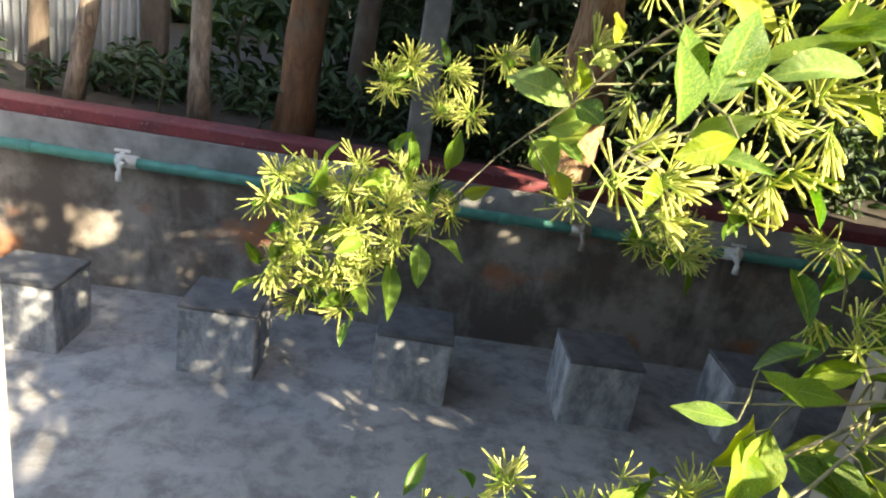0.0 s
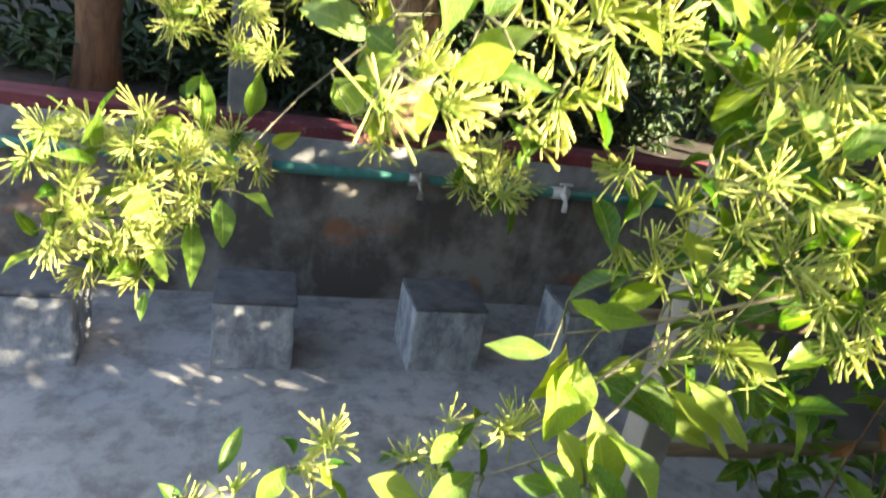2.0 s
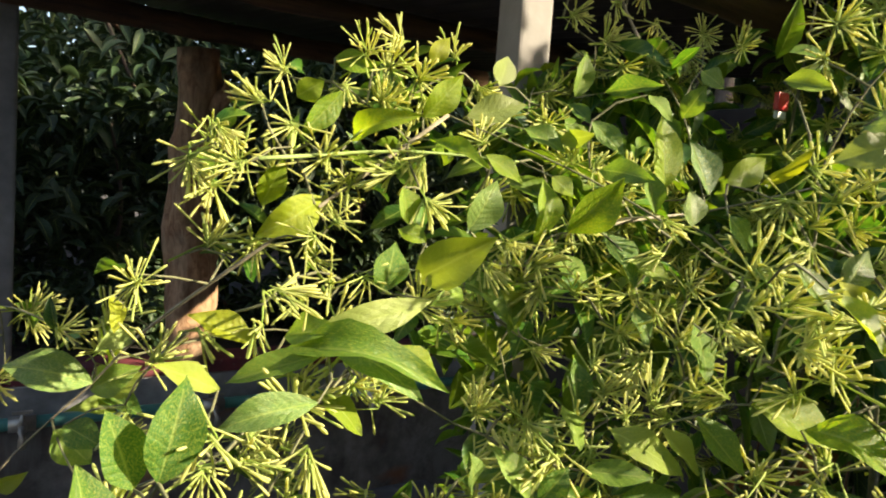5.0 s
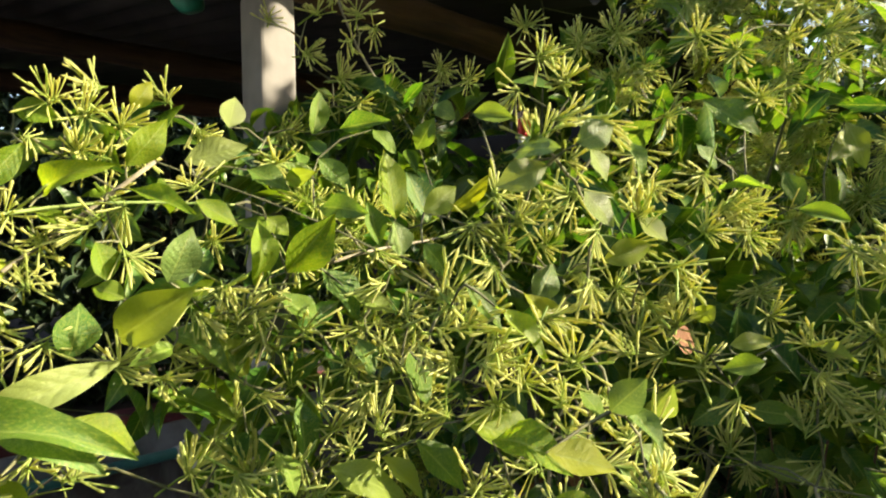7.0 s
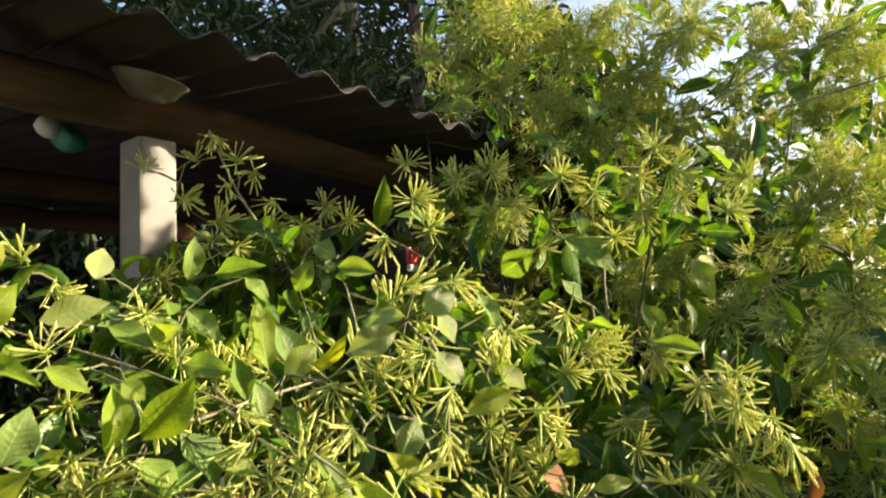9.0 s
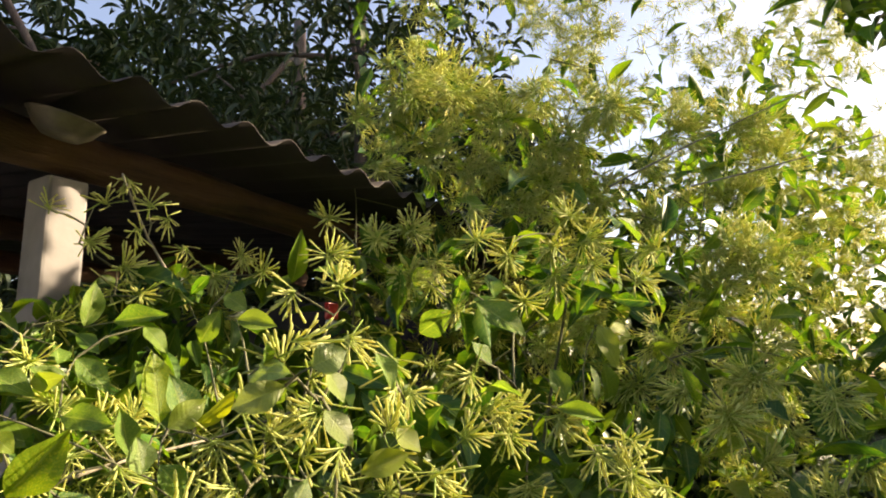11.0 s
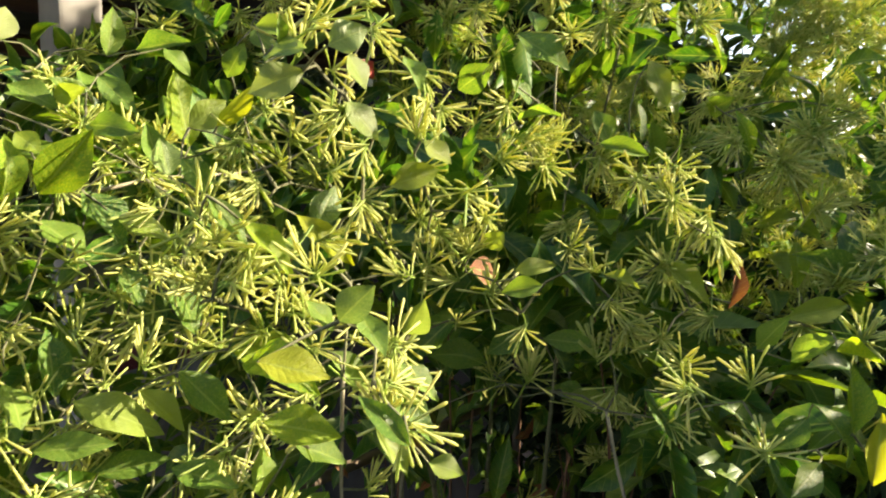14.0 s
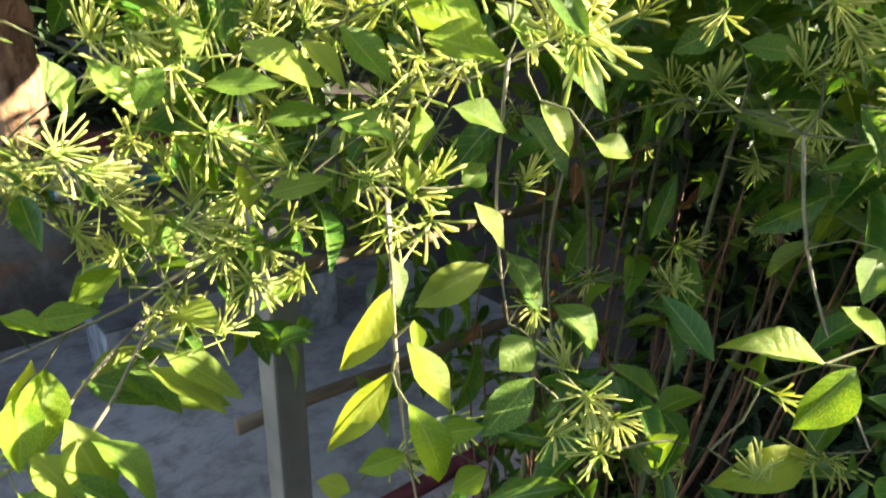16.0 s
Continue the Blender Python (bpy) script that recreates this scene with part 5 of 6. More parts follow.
# gaps in the foliage through which the sun reaches the court: a spot that it falls on, and the gap's radius
SUN_SPOTS = [((0.52 + 0.40 * k, 2.71 - 0.20 * k, 0.0), 0.010) for k in (0.0, 0.25, 0.5, 0.75, 1.0)]
SUN_SPOTS += [((0.12 + 0.36 * k, 2.70 - 0.06 * k, 0.0), 0.006) for k in (0.0, 0.25, 0.5, 0.75, 1.0)]
SUN_SPOTS += [((0.40 + 0.20 * k, 1.85 - 0.10 * k, 0.0), 0.010) for k in (-1.0, -0.5, 0.0, 0.5, 1.0)]
SUN_SPOTS += [((0.770, 0.935, 1.52), 0.020)]
SUN_SPOTS += [((-1.44, 3.51, 0.30), 0.07), ((-1.62, 3.51, 0.38), 0.05), ((-1.26, 3.51, 0.17), 0.04)]
FLOOR_SPOTS = len(SUN_SPOTS)
# the outer face of the bush, and the branches before it, stand in the sun
SUN_SPOTS += [((0.75 - 0.22 * y, y, z), 0.035) for y in np.arange(0.38, 0.80, 0.06) for z in np.arange(1.48, 1.90, 0.06)]
SUN_SPOTS += [((0.50, y, z), 0.035) for y in (0.58, 0.66) for z in (1.62, 1.70, 1.78)]
SUN_SPOTS += [((0.92, 0.62, 1.96), 0.05), ((1.19, 0.65, 1.97), 0.05), ((0.88, 0.42, 1.81), 0.05), ((0.28, 0.77, 1.67), 0.06), ((0.29, 0.56, 1.60), 0.06),
              ((0.40, 0.65, 1.69), 0.06), ((0.49, 0.63, 1.57), 0.06), ((0.03, 1.02, 1.39), 0.06), ((0.13, 1.02, 1.39), 0.06)]
for az, el, r in [(a, e, 0.055) for a in (0.93, 1.02, 1.11) for e in (0.37, 0.42, 0.47)]:
    SUN_SPOTS.append(((0.33 + 1.5 * math.sin(az) * math.cos(el), 0.14 + 1.5 * math.cos(az) * math.cos(el), 1.80 + 1.5 * math.sin(el)), r))
SPOT_AT, SPOT_R = np.array([p for p, r in SUN_SPOTS]), np.array([r for p, r in SUN_SPOTS])
SPOT_FROM = np.array([0.0 if i < FLOOR_SPOTS else 0.06 for i in range(len(SUN_SPOTS))])


def in_sun_gap(p, margin=0.018):
    """Whether p stands in the way of the sun that falls on one of the spots."""
    v = np.array(tuple(p)) - SPOT_AT
    along = v @ np.array(tuple(SUN_DIR))
    off = np.linalg.norm(v - along[:, None] * np.array(tuple(SUN_DIR)), axis=1)
    return bool(np.any((off < SPOT_R + margin) & (along > SPOT_FROM)))


fill_leaves, fill_clusters = [], []
PACKET = Vector((1.182, 0.849, 1.940))           # a small packet hangs in a gap here
OPEN_SIDE = [Vector(p) for p in ((0.16, 0.24, 1.64), (0.27, 0.21, 1.75), (0.37, 0.13, 1.75))]
LEAD = []
for side in OPEN_SIDE:
    rows = [((Vector(r[:3]) + Vector(r[3:6])) / 2 - side, (Vector(r[3:6]) - Vector(r[:3])).length) for r in LEAVES] + [(PACKET - side, 0.05)]
    far = np.array([v.length for v, size in rows])
    LEAD.append((side, np.array([tuple(v.normalized()) for v, size in rows]), far, np.array([0.42 * size for v, size in rows]) / far))


def shades_lead(p, margin=0.012):
    """Whether a piece at p would grow over a large outer leaf: there the bush is open."""
    for side, way, far, wide in LEAD:
        v = p - side
        d = v.length
        near = np.arccos(np.clip(way @ np.array(tuple(v / d)), -1, 1))
        if np.any((near < wide + margin / d) & (d < far + 0.012)):
            return True
    return False


CROWN_AZ = (0.34, 0.47, 0.53, 0.68, 0.81, 0.86, 0.90)
CROWN_EL = (0.15, 0.14, 0.17, 0.20, 0.205, 0.265, 0.28)
# a dark gap between the topmost branch and the rest of the crown
GAP_AZ, GAP_LOW, GAP_HIGH = (0.90, 1.00, 1.07, 1.16, 1.18), (0.265, 0.30, 0.322, 0.335, 0.35), (0.345, 0.318, 0.350, 0.365, 0.35)


def above_crown(p, margin=0.0):
    """Whether p stands over the rounded top of the crown, which rises away from the post."""
    v = p - Vector((0.322, 0.144, 1.805))
    az, el = math.atan2(v.x, v.y), math.asin(v.z / v.length)
    if az < 0.90:
        return el > float(np.interp(az, CROWN_AZ, CROWN_EL)) - margin
    low, high = float(np.interp(az, GAP_AZ, GAP_LOW)), float(np.interp(az, GAP_AZ, GAP_HIGH))
    return low - margin < el < high + margin


def outward(p):
    """The way a spray faces: to the open side, and a little down where it hangs."""
    return ((EYE_SIDE - p).normalized() * 0.6 + SUN_DIR * 0.3 + Vector((0, 0, -0.1)) + jitter(0.6)).normalized()


for x, y, z, s in sorted(CLUSTERS, key=lambda c: (Vector(c[:3]) - ROOT).length):
    p = Vector((x, y, z))
    if shades_lead(p, -0.004):
        p += (p - EYE_SIDE).normalized() * 0.03
    axis = outward(p)
    grow(p - axis * s * 0.9, 0.0014)
    cluster_part(p, s, axis)
    if x < 0.56 and z < 1.34 and 0.55 < y < 0.85:      # the low branch carries its sprays in pairs
        q = p + jitter(0.016)
        grow(q - axis * s * 0.9, 0.0012)
        cluster_part(q, s, outward(q))

for bx, by, bz, tx, ty, tz, w, tint, arch in LEAVES:
    foot, tip = Vector((bx, by, bz)), Vector((tx, ty, tz))
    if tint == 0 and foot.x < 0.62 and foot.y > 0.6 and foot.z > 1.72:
        tint = 1                                  # green leaves on the sunniest side: sunlight painted in as yellow
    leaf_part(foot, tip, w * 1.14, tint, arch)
    grow(foot, 0.0012)

# depth of the crown: more sprays behind those on the open side
for x, y, z, s in CLUSTERS:
    p = Vector((x, y, z))
    away = (p - EYE_SIDE).normalized()
    deep = min(1.0, max(0.0, (x - 0.45) / 0.4))
    for _ in range(2 + int(8 * deep)):
        q = p + away * rnd.uniform(0.03, 0.06 + 0.25 * deep) + jitter(0.03 + 0.045 * deep)
        d = (jitter(1.0) + Vector((0, 0, -0.25))).normalized()
        k = 0.62 + 0.38 * deep
        if deep < 0.05:
            q, k = p + away * 0.02 + jitter(0.015), 0.5
        fill_leaves.append((q, q + d * rnd.uniform(0.055, 0.10) * k, rnd.uniform(0.022, 0.034) * k))
    for _ in range(int(rnd.random() < 0.25 + 0.3 * deep)):
        q = p + away * rnd.uniform(0.03, 0.05 + 0.22 * deep) + jitter(0.03 + 0.05 * deep)
        fill_clusters.append((q, rnd.uniform(0.032, 0.044), outward(q)))

# crown masses on the far side and above
# masses with y below 0, mostly out of view, are added sun blockers
MASSES = [((1.58, 0.85, 1.78), (0.42, 0.35, 0.42), 520, 90), ((1.85, 0.95, 2.25), (0.45, 0.35, 0.45), 150, 330), ((1.48, 0.86, 2.42), (0.16, 0.10, 0.14), 6, 70),
          ((2.00, 0.95, 2.70), (0.50, 0.40, 0.40), 90, 330), ((2.40, 0.45, 2.05), (0.40, 0.40, 0.55), 90, 200),
          ((1.72, 0.32, 1.50), (0.43, 0.36, 0.30), 300, 40), ((2.05, 0.22, 1.05), (0.50, 0.40, 0.42), 380, 6),
          # masses without buds are added only to block sun and sky light
          ((1.60, 0.98, 0.85), (0.42, 0.25, 0.55), 110, 4), ((1.45, 1.15, 1.00), (0.35, 0.18, 0.45), 200, 4), ((1.82, 1.08, 0.32), (0.36, 0.22, 0.38), 300, 0), ((1.75, 0.62, 1.40), (0.20, 0.13, 0.15), 170, 0), ((1.92, -0.50, 2.28), (0.15, 0.15, 0.14), 220, 4), ((2.05, 1.0, 1.3), (0.45, 0.30, 0.60), 260, 4), ((1.45, 0.72, 1.62), (0.25, 0.15, 0.15), 160, 0), ((0.55, 0.775, 1.852), (0.11, 0.04, 0.045), 14, 44), ((1.08, -0.08, 1.76), (0.18, 0.07, 0.12), 100, 0),
          ((1.50, 1.0, 1.60), (0.35, 0.25, 0.35), 220, 40), ((0.66, 0.72, 1.64), (0.14, 0.16, 0.22), 110, 50), ((0.78, 0.80, 1.60), (0.17, 0.10, 0.27), 260, 50),
          ((1.60, -0.20, 1.25), (0.35, 0.25, 0.55), 300, 150), ((1.15, 1.00, 1.74), (0.30, 0.15, 0.20), 240, 24), ((1.25, -0.40, 1.02), (0.50, 0.26, 0.36), 420, 40), ((2.35, 0.65, 2.95), (0.55, 0.40, 0.50), 60, 220), ((2.60, 0.35, 2.50), (0.40, 0.30, 0.40), 60, 110),
          ((3.10, 0.45, 2.25), (0.50, 0.35, 0.60), 260, 220), ((2.95, 0.15, 2.60), (0.50, 0.25, 0.60), 220, 230), ((3.30, 0.05, 2.2), (0.40, 0.30, 0.65), 380, 160), ((2.35, 0.12, 1.95), (0.35, 0.20, 0.40), 160, 80),
          ((0.93, 0.88, 1.85), (0.25, 0.12, 0.11), 480, 16), ((2.18, -0.57, 2.26), (0.26, 0.20, 0.24), 560, 20), ((1.76, -0.05, 2.53), (0.16, 0.15, 0.12), 170, 6), ((2.15, 0.85, 1.75), (0.35, 0.30, 0.35), 420, 20), ((0.88, 0.80, 1.84), (0.20, 0.10, 0.10), 240, 6), ((1.05, 0.72, 1.78), (0.18, 0.10, 0.12), 200, 6), ((1.58, -0.06, 2.82), (0.46, 0.24, 0.20), 620, 30)]
for c, r, nl, nc in MASSES:
    for k in range(nl + nc):
        u = Vector([rnd.gauss(0, 1) for _ in range(3)]).normalized() * rnd.uniform(0.35, 1.0) ** 0.5
        lit = u.dot((EYE_SIDE - Vector(c)).normalized() + SUN_DIR)
        if (k >= nl and lit < 0) or (k < nl and lit > 0.3 and rnd.random() < 0.55):
            u = -u                                # the buds grow on the outer, sunny side
        p = Vector((c[0] + u.x * r[0], c[1] + u.y * r[1], c[2] + u.z * r[2]))
        if (p - EYE_SIDE).length < 0.52:
            continue
        if k < nl:
            d = (jitter(1.0) + Vector((0, 0, -0.3))).normalized()
            near = 0.6 if p.x < 1.0 else 1.0
            fill_leaves.append((p, p + d * rnd.uniform(0.055, 0.10) * near, rnd.uniform(0.022, 0.036) * near))
        else:
            fill_clusters.append((p, rnd.uniform(0.034, 0.046), outward(p)))


def joined_mesh(name, kinds, items, material, parent, label, coords=True):
    """Many small pieces in one mesh; items: (kind, 4x4 matrix)."""
    V, F, U, base = [], [], [], 0
    arr = [(np.array([tuple(p) for p in k[0]]), k[1], k[2]) for k in kinds]
    for kind, m in items:
        v, f, uv = arr[kind]
        mm = np.array(m)
        V.append(v @ mm[:3, :3].T + mm[:3, 3])
        F.extend([tuple(i + base for i in q) for q in f])
        U.extend(uv)
        base += len(v)
    me = mesh_from(name, np.concatenate(V), F, material, True, U)
    ob = new(name, me)
    ob.parent = parent
    return tagged(ob, label, kind="stuff")


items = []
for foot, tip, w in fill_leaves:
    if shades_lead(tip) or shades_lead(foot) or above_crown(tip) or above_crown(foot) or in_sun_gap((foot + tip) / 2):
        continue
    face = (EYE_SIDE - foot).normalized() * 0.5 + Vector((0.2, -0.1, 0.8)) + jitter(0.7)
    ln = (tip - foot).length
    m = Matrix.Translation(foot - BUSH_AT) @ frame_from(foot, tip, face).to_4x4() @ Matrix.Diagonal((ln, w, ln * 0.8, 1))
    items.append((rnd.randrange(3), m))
joined_mesh("foliage", LEAF_LOW, items, M_LEAF_SHADED, bush, "dense leaves inside the crown, shade painted into their dark green")
items = []
for p, s, axis in fill_clusters:
    if shades_lead(p + axis * s * 0.6) or above_crown(p, 0.02) or in_sun_gap(p):
        continue
    rot = axis.to_track_quat("Z", "Y").to_matrix().to_4x4() @ Matrix.Rotation(rnd.uniform(0, 6.28), 4, "Z")
    items.append((rnd.randrange(5), Matrix.Translation(p - BUSH_AT) @ rot @ Matrix.Scale(s / 0.04, 4)))
joined_mesh("blossom", CLUSTER_LOW, items, M_FLOWER_FILL, bush, "many pale yellow bud clusters in the crown")
tv, tf = lines_mesh("twig_mass", [([p - BUSH_AT for p in line], th) for line, th in twig_lines])
tw = new("twig_mass", mesh_from("twig_mass", tv, tf, M_STEM))
tw.parent = bush
tagged(tw, "thin grey green twigs", kind="stuff")
# ---- trees behind the wall
def tree(name, at, radius, lean, material, height, label, seed, crown=None, leaves=0, size=1.0):
    t = empty(name, at, label, "tree")
    rn = random.Random(seed)
    pts = [(lean[0] * s + 0.03 * math.sin(4 * s + seed), lean[1] * s + 0.03 * math.sin(3 * s + seed * 2), height * s) for s in [i / 14 for i in range(15)]]
    part("trunk", tube_bm(pts, [radius * (1.18 if i == 0 else 1.0) * (1 - 0.45 * i / 14) for i in range(15)], 12, wobble=0.22, seed=seed), material, t, smooth=True)
    if crown:
        c, r = crown
        for k in range(7):
            d = Vector((rn.uniform(-1, 1), rn.uniform(-1, 1), rn.uniform(-0.2, 1))).normalized()
            foot = Vector(pts[8 + k % 6])
            tip = Vector(c) + Vector((d.x * r[0], d.y * r[1], d.z * r[2])) * 0.8
            line = smooth_line([foot, foot.lerp(tip, 0.5) + Vector((0, 0, 0.15)), tip], 0.25)
            n = len(line)
            part("limb", tube_bm(line, [radius * 0.35 * (1 - 0.75 * i / n) for i in range(n)], 6), material, t, smooth=True)
        items = []
        for k in range(leaves):
            if k % 14 == 0:
                u = Vector([rn.gauss(0, 1) for _ in range(3)]).normalized() * rn.uniform(0.25, 1.0) ** 0.6
                mid = Vector((c[0] + u.x * r[0], c[1] + u.y * r[1], c[2] + u.z * r[2]))
            foot = mid + Vector((rn.uniform(-0.12, 0.12) * size, rn.uniform(-0.12, 0.12) * size, rn.uniform(-0.09, 0.09) * size))
            d = Vector((rn.uniform(-1, 1), rn.uniform(-1, 1), rn.uniform(-1.1, 0.35))).normalized()
            ln = rn.uniform(0.09, 0.16) * (1.5 if leaves > 4000 else 1.0) * size
            m = Matrix.Translation(foot) @ frame_from(foot, foot + d, Vector((rn.uniform(-0.6, 0.6), rn.uniform(-0.9, 0.3), 1))).to_4x4() @ Matrix.Diagonal((ln, ln * 0.27, ln, 1))
            items.append((rn.randrange(3), m))
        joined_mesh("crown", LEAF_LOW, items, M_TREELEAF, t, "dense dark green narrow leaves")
    return t


BASE = 0.885
woods = random.Random(5)
far = []
for k in range(10000):
    a = woods.uniform(-0.9, 1.0)
    rr = woods.uniform(9.0, 13.0)
    p = Vector((rr * math.sin(a) * 1.3, 1.0 + rr * math.cos(a), 0))
    p.z = woods.uniform(-0.1, 3.6 + 2.2 * noise.noise(Vector((a * 6, 0, 3))))
    d = Vector((woods.uniform(-1, 1), woods.uniform(-1, 1), woods.uniform(-1, 0.3))).normalized()
    ln = woods.uniform(0.35, 0.7)
    far.append((woods.randrange(3), Matrix.Translation(p) @ frame_from(p, p + d, Vector((0, -0.6, 1))).to_4x4() @ Matrix.Diagonal((ln, ln * 0.45, ln, 1))))
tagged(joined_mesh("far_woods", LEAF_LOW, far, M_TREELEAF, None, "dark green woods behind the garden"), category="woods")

tree("garden_tree", (-1.98, 3.95, BASE), 0.055, (0.02, 0.05), M_TRUNKDARK, 3.2, "dark slim tree trunk behind the wall", 1)
tree("garden_tree", (-1.74, 3.86, BASE), 0.048, (0.62, 0.15), M_TRUNKGREY, 3.0, "pale grey leaning tree trunk behind the wall", 2)
tree("garden_tree", (-1.05, 3.84, BASE), 0.054, (0.05, 0.0), M_TRUNKGREY, 3.3, "grey brown tree trunk behind the wall", 3)
tree("garden_tree", (-0.52, 3.80, BASE), 0.102, (0.20, 0.0), M_TRUNKBROWN, 3.6, "smooth brown tree trunk behind the coping", 4, ((0.5, 1.7, 1.5), (1.4, 1.1, 1.5)), 2200)
tree("garden_tree", (-0.25, 4.35, BASE), 0.075, (0.02, 0.1), M_TRUNKDARK, 3.4, "dark tree trunk in the shade", 5, ((0.9, 1.2, 1.3), (1.3, 1.0, 1.4)), 2200)
tree("garden_tree", (2.3, 4.9, BASE), 0.10, (0.05, 0.1), M_TRUNKDARK, 4.2, "dark tree in deep shade behind the shed", 6, ((0.2, 0.4, 1.5), (1.7, 1.0, 1.7)), 2600)
tree("garden_tree", (4.8, 4.4, BASE), 0.11, (0.1, 0.1), M_TRUNKDARK, 4.6, "dark tree behind the shed", 7, ((0.1, 0.2, 1.7), (1.8, 1.2, 1.9)), 2600)
tree("garden_tree", (3.9, 3.0, -0.15), 0.07, (0.25, 0.1), M_TRUNKDARK, 5.2, "tall dark tree beside the tin roof", 8, ((0.1, 0.3, 4.3), (1.5, 1.4, 1.2)), 4000)



def hedge(name, label, boxes, count, size, seed, clump=0.16):
    """Close-grown leafage in several blocks, with uneven faces."""
    rn = random.Random(seed)
    e = empty(name, boxes[0][0], label, "hedge")
    at = Vector(boxes[0][0])
    vol = [r[0] * r[1] * r[2] for c, r in boxes]
    items = []
    for (c, r), v in zip(boxes, vol):
        for k in range(int(count * v / sum(vol))):
            if k % 16 == 0:
                u = Vector([rn.gauss(0, 1) for _ in range(3)]).normalized() * rn.uniform(0.3, 1.0) ** 0.5
                mid = Vector((c[0] + u.x * r[0], c[1] + u.y * r[1], c[2] + u.z * r[2])) - at
            foot = mid + Vector((rn.uniform(-clump, clump), rn.uniform(-clump, clump), rn.uniform(-clump, clump)))
            d = Vector((rn.uniform(-1, 1), rn.uniform(-1, 1), rn.uniform(-1.1, 0.35))).normalized()
            ln = rn.uniform(0.7, 1.25) * size
            if in_sun_gap(foot + at + d * ln * 0.5, ln * 0.21):
                continue
            m = Matrix.Translation(foot) @ frame_from(foot, foot + d, Vector((rn.uniform(-0.7, 0.7), rn.uniform(-0.9, 0.3), 1))).to_4x4() @ Matrix.Diagonal((ln, ln * 0.3, ln, 1))
            items.append((rn.randrange(3), m))
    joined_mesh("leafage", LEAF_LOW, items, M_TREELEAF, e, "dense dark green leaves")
    for k in range(9):
        c, r = boxes[k % len(boxes)]
        x, y = c[0] + rn.uniform(-0.7, 0.7) * r[0], c[1] + rn.uniform(-0.5, 0.5) * r[1]
        z0 = -0.16 if y < WALL_Y else 0.9
        p = [Vector((x + 0.05 * math.sin(s * 5 + k), y + 0.04 * math.sin(s * 4), z0 + (c[2] + 0.4 * r[2] - z0) * s)) - at for s in [i / 8 for i in range(9)]]
        part("stem", tube_bm(p, [0.022 * (1 - 0.6 * i / 8) for i in range(9)], 6), M_TRUNKDARK, e, smooth=True)
    return e


hedge("garden_hedge", "dark overgrown shrubs under the trees behind the wall", [((-0.60, 4.75, 1.25), (0.75, 0.35, 0.5)), ((0.8, 4.8, 1.7), (1.3, 0.5, 0.95)), ((3.0, 4.8, 1.9), (1.5, 0.6, 1.2)), ((5.4, 4.6, 2.0), (1.6, 0.8, 1.5))], 15000, 0.16, 21)
# hedge added past the bush, as dark backdrop and to shade the court
hedge("garden_hedge", "dark tall hedge beside the shed, added to shade the court", [((3.1, 0.95, 1.1), (0.95, 0.5, 1.45)), ((2.45, 1.0, 1.5), (0.40, 0.4, 1.0)), ((3.8, 0.9, 1.5), (0.6, 0.45, 1.0)), ((2.7, 0.2, 0.8), (0.5, 0.5, 1.0)), ((4.4, 0.8, 0.9), (1.1, 0.7, 1.0)), ((5.8, 0.4, 0.9), (1.2, 1.0, 1.0))], 24000, 0.15, 22)
# unseen hedge on the open side, added to keep the sun off the court
hedge("garden_hedge", "tall dark hedge added unseen along the open side to block the sun", [((3.1, -1.75, 1.25), (1.6, 0.40, 1.35)), ((3.7, -1.9, 1.9), (0.6, 0.35, 1.1)), ((4.4, -1.75, 1.6), (0.9, 0.4, 1.3)), ((4.7, -0.75, 1.4), (1.3, 0.6, 1.2)), ((4.0, -0.75, 1.3), (0.62, 0.5, 1.0)), ((6.3, -1.2, 1.7), (1.5, 0.8, 1.5))], 20000, 0.34, 23)

hedge("low_shrub", "low dark weeds and shrubs along the coping", [((-1.15, 4.30, 1.00), (0.85, 0.30, 0.13)), ((0.5, 4.15, 1.04), (1.1, 0.28, 0.18)), ((2.1, 4.1, 1.1), (0.8, 0.28, 0.25))], 4200, 0.10, 24, 0.09)

tree("garden_tree", (5.6, 6.0, BASE), 0.16, (0.1, 0.1), M_TRUNKDARK, 4.4, "big dark spreading tree behind the roof", 10, ((0.0, 0.0, 3.4), (2.6, 1.6, 1.9)), 11000)
tree("garden_tree", (2.6, 6.6, BASE), 0.14, (0.1, 0.1), M_TRUNKDARK, 4.6, "big dark tree behind the roof", 12, ((0.0, 0.0, 3.2), (2.4, 1.4, 1.9)), 11000)
tree("garden_tree", (6.1, 3.2, -0.15), 0.09, (0.1, 0.0), M_TRUNKDARK, 4.0, "dark bushy tree behind the jasmine", 16, ((0.0, 0.0, 3.45), (1.25, 1.1, 1.75)), 5200)
# unseen tall trees, added sunward to shade those behind the roof and wall
tree("garden_tree", (12.8, -3.3, -0.15), 0.22, (0.0, 0.0), M_TRUNKDARK, 10.0, "tall dark tree added unseen to shade the trees behind the roof", 14, ((0.0, 0.0, 10.0), (3.4, 3.2, 2.9)), 6000, 2.2)
tree("garden_tree", (7.7, -4.5, -0.15), 0.14, (0.0, 0.0), M_TRUNKDARK, 8.4, "slender dark tree added unseen to shade the trees behind the wall", 15, ((0.0, 0.0, 8.5), (1.3, 1.3, 1.2)), 2600, 1.8)
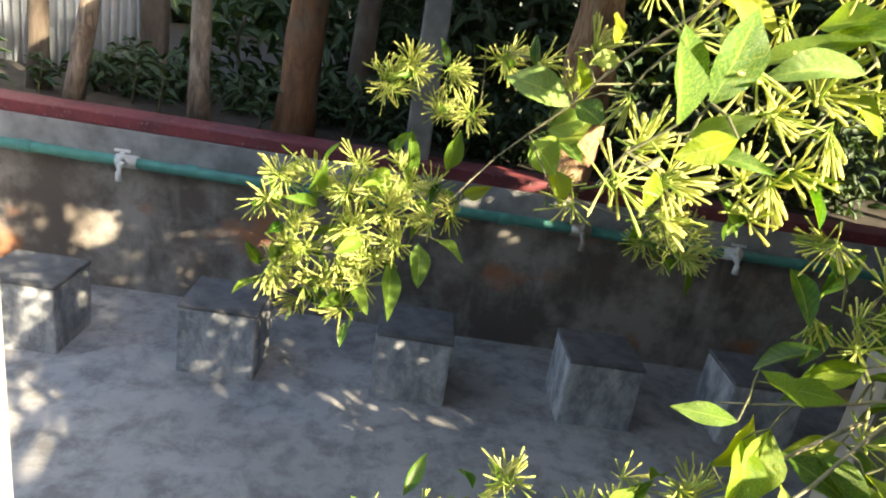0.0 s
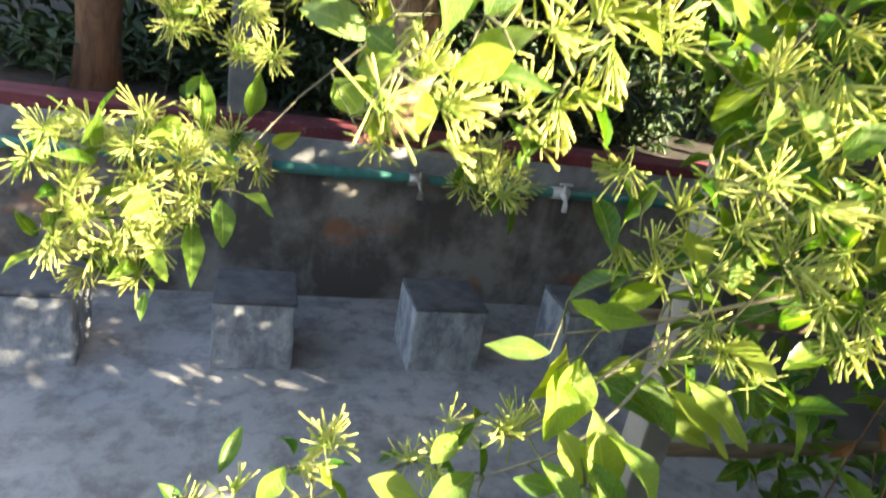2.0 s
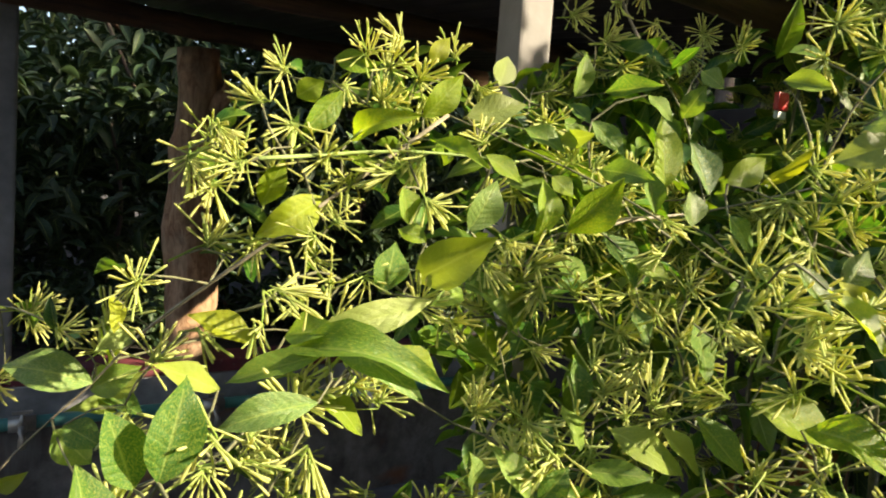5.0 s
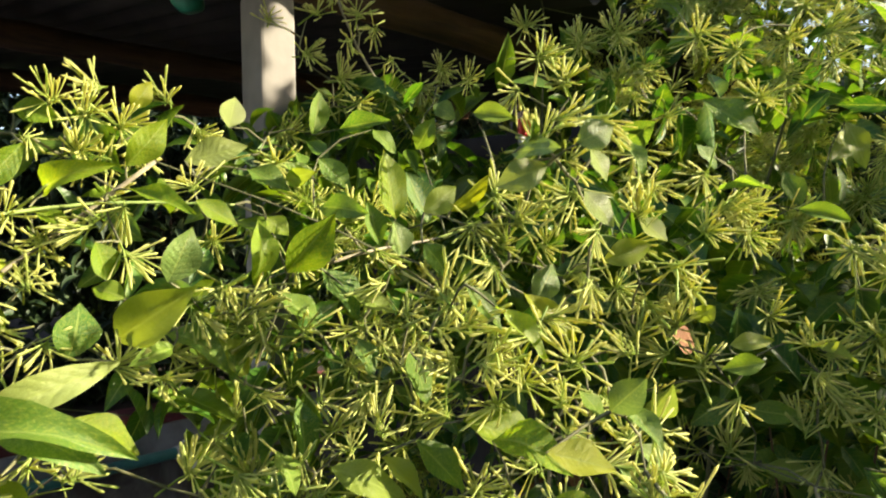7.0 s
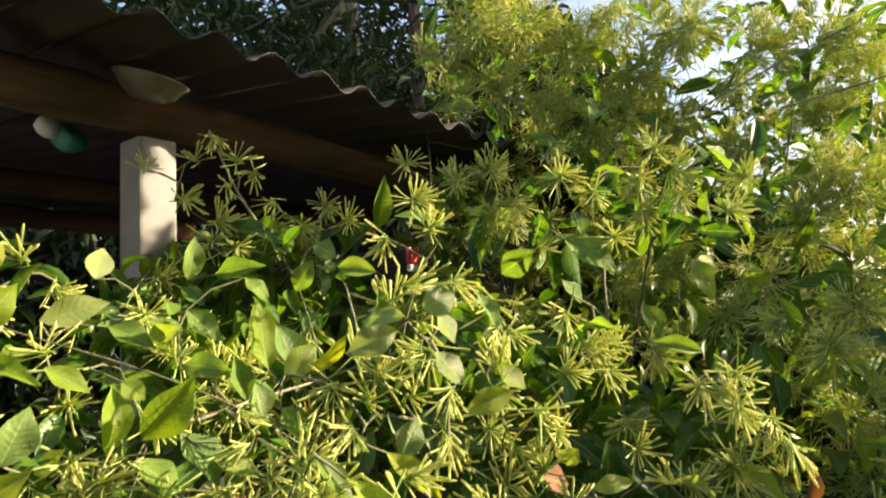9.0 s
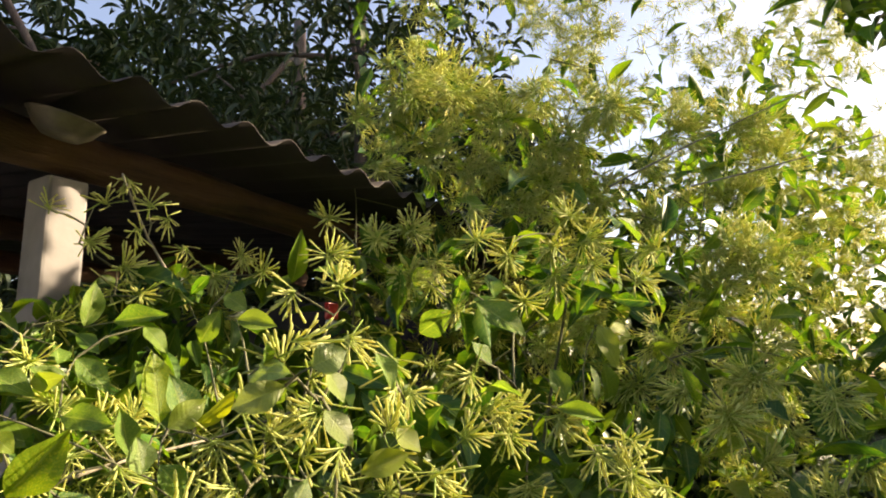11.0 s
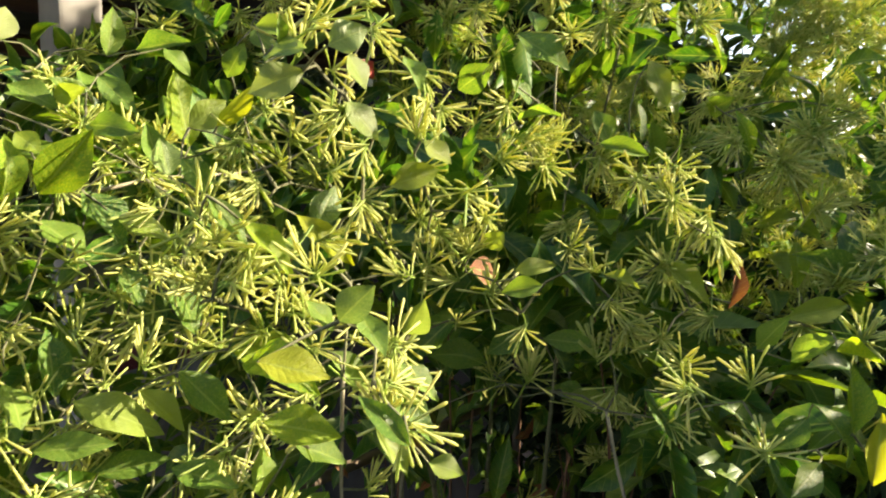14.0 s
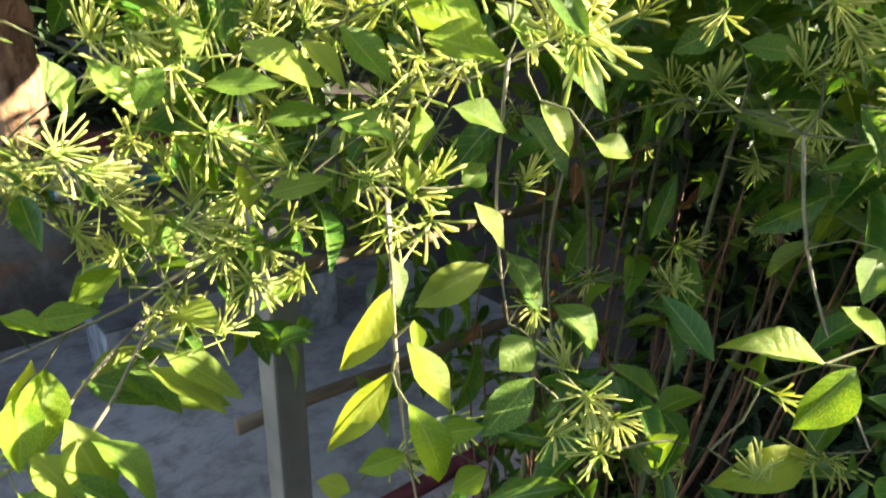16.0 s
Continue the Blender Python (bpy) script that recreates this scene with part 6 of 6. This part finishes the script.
# short forked trunk that carries the back beam
prop = empty("trunk_prop", (0.905, WALL_Y + 0.06, WALL_TOP - 0.01), "peeling rough trunk prop under the roof beam", "post")
part("trunk", tube_bm([(0.012 * math.sin(s * 9), 0, 1.47 * s) for s in [i / 16 for i in range(17)]], [0.108 * (1 - 0.10 * i / 16) * (1 + 0.05 * math.sin(i * 2.3)) for i in range(17)], 16, wobble=0.45, seed=4), M_OLDWOOD, prop, smooth=True)
part("knot", tube_bm([(0.05, -0.05, 1.20), (0.10, -0.09, 1.27), (0.11, -0.10, 1.36)], [0.045, 0.04, 0.025], 10, wobble=0.3), M_OLDWOOD, prop, smooth=True)

# ---------------------------------------------------------------- small things
# enamel bowl on the front beam
bowl = empty("enamel_bowl", (0.748, 0.900, 2.115), "old dented metal bowl tucked on the beam", "bowl")
prof = [(0.001, 0.0), (0.030, 0.0), (0.046, 0.012), (0.058, 0.030), (0.063, 0.034), (0.060, 0.034), (0.043, 0.015), (0.028, 0.005), (0.001, 0.005)]
bm = bmesh.new()
rings = [[bm.verts.new((r * math.cos(2 * math.pi * j / 28), r * math.sin(2 * math.pi * j / 28), z)) for j in range(28)] for r, z in prof]
for r0, r1 in zip(rings, rings[1:]):
    for j in range(28):
        bm.faces.new((r0[j], r0[(j + 1) % 28], r1[(j + 1) % 28], r1[j]))
part("body", bm, M_BOWL, bowl, smooth=True)
bowl.scale = (0.72, 0.72, 0.72)
bowl.rotation_euler = (radians(14), radians(6), 0)

# knotted plastic bag hanging under the roof
bag = empty("plastic_bag", (0.79, 1.20, 2.142), "green and white plastic bag hanging from the roof", "bag")
bm = bmesh.new()
bmesh.ops.create_icosphere(bm, subdivisions=3, radius=0.025)
for v in bm.verts:
    v.co *= 1 + 0.35 * noise.noise(v.co * 45)
    v.co.z *= 0.85
part("sack", bm, M_BAG, bag, smooth=True)
bm = bmesh.new()
bmesh.ops.create_icosphere(bm, subdivisions=2, radius=0.018)
for v in bm.verts:
    v.co = v.co * (1 + 0.4 * noise.noise(v.co * 70)) + Vector((-0.03, 0.0, 0.012))
part("knot", bm, M_WHITE, bag, smooth=True)
part("string", tube_bm([(0, 0, 0.02), (0.004, 0, 0.09)], [0.0012, 0.0012], 5), M_WHITE, bag)

# red packet hanging in the bush
packet = empty("red_packet", PACKET, "small red and white packet hanging among leaves", "packet")
part("pouch", box_bm((0.026, 0.010, 0.028), (0, 0, 0), 0.003, 0.003, 2), M_PACKET, packet)
part("flap", box_bm((0.024, 0.007, 0.012), (0, 0, -0.021), 0.003, 0.002, 1), M_WHITE, packet)

# dead leaves caught in the crown
for p, d, w in (((0.895, 0.455, 1.665), (0.03, -0.01, -0.012), 0.028), ((1.009, 0.264, 1.655), (0.012, -0.006, 0.045), 0.016)):
    leaf_part(Vector(p) - Vector(d) * 0.5, Vector(p) + Vector(d) * 0.5, w, 3, 0.0)

# withered leaves on the bare lower twigs
wr = random.Random(77)
for k in range(34):
    p = Vector((wr.uniform(1.15, 1.85), wr.uniform(0.70, 1.10), wr.uniform(0.95, 1.50)))
    d = Vector((wr.uniform(-1, 1), wr.uniform(-1, 1), wr.uniform(-1.4, 0.1))).normalized() * wr.uniform(0.035, 0.07)
    leaf_part(p, p + d, d.length * 0.36, 3, 0.0)

# bare brown twigs low inside the bush
br = random.Random(63)
for k in range(46):
    x, y = br.uniform(1.15, 1.95), br.uniform(0.55, 1.10)
    foot = Vector((x, y, br.uniform(-0.1, 0.5)))
    top = foot + Vector((br.uniform(-0.35, 0.15), br.uniform(-0.30, 0.10), br.uniform(0.8, 1.25)))
    bow = Vector((br.uniform(-0.08, 0.08), br.uniform(-0.08, 0.08), 0))
    line = [foot.lerp(top, i / 9) + bow * math.sin(math.pi * i / 9) - BUSH_AT for i in range(10)]
    part("bare_twig", tube_bm(line, [0.0042 * (1 - 0.7 * i / 9) for i in range(10)], 5, wobble=0.2, seed=k), M_BARETWIG, bush, smooth=True)

# grass and weeds along the kerb, litter on the soil
gr = random.Random(31)
blades = []
for k in range(2600):
    x, y = gr.uniform(-1.8, 2.4), 1.53 - abs(gr.gauss(0, 0.16))
    if noise.noise(Vector((x * 3, y * 3, 1))) < -0.12:
        continue
    foot = Vector((x, y, -0.14))
    d = Vector((gr.uniform(-0.5, 0.5), gr.uniform(-0.5, 0.4), 1)).normalized()
    ln = gr.uniform(0.05, 0.16)
    blades.append((gr.randrange(3), Matrix.Translation(foot) @ frame_from(foot, foot + d, Vector((gr.uniform(-1, 1), -1, 0.3))).to_4x4() @ Matrix.Diagonal((ln, 0.006, ln, 1))))
tagged(joined_mesh("grass", LEAF_LOW, blades, M_GRASS, None, "thin green grass and weeds along the kerb"), category="grass")

# seedlings behind the coping
for k, (x, y, h) in enumerate(((-1.25, 3.80, 0.30), (-1.45, 3.95, 0.36), (-0.72, 3.78, 0.24), (-1.90, 3.85, 0.20), (-0.25, 3.95, 0.26), (-2.2, 3.9, 0.28), (0.40, 3.95, 0.3))):
    pl = empty("seedling", (x, y, 0.89), "small dark green seedling behind the coping", "plant", "seedlings behind the wall")
    rn = random.Random(50 + k)
    part("stalk", tube_bm([(0, 0, 0), (0.02, 0, h * 0.5), (0.03, 0.01, h)], [0.006, 0.005, 0.002], 6), M_STEM, pl, smooth=True)
    for i in range(16):
        a, hh = i * 2.4, h * (0.2 + 0.8 * i / 16)
        foot = Vector((0.02, 0, hh))
        tip = foot + Vector((math.cos(a), math.sin(a), rn.uniform(-0.3, 0.5))) * rn.uniform(0.07, 0.14)
        lf = new("leaf", LEAF_TREE)
        lf.parent = pl
        lf.matrix_basis = Matrix.Translation(foot) @ frame_from(foot, tip, Vector((0, -0.2, 1))).to_4x4() @ Matrix.Diagonal(((tip - foot).length, 0.035, 0.1, 1))
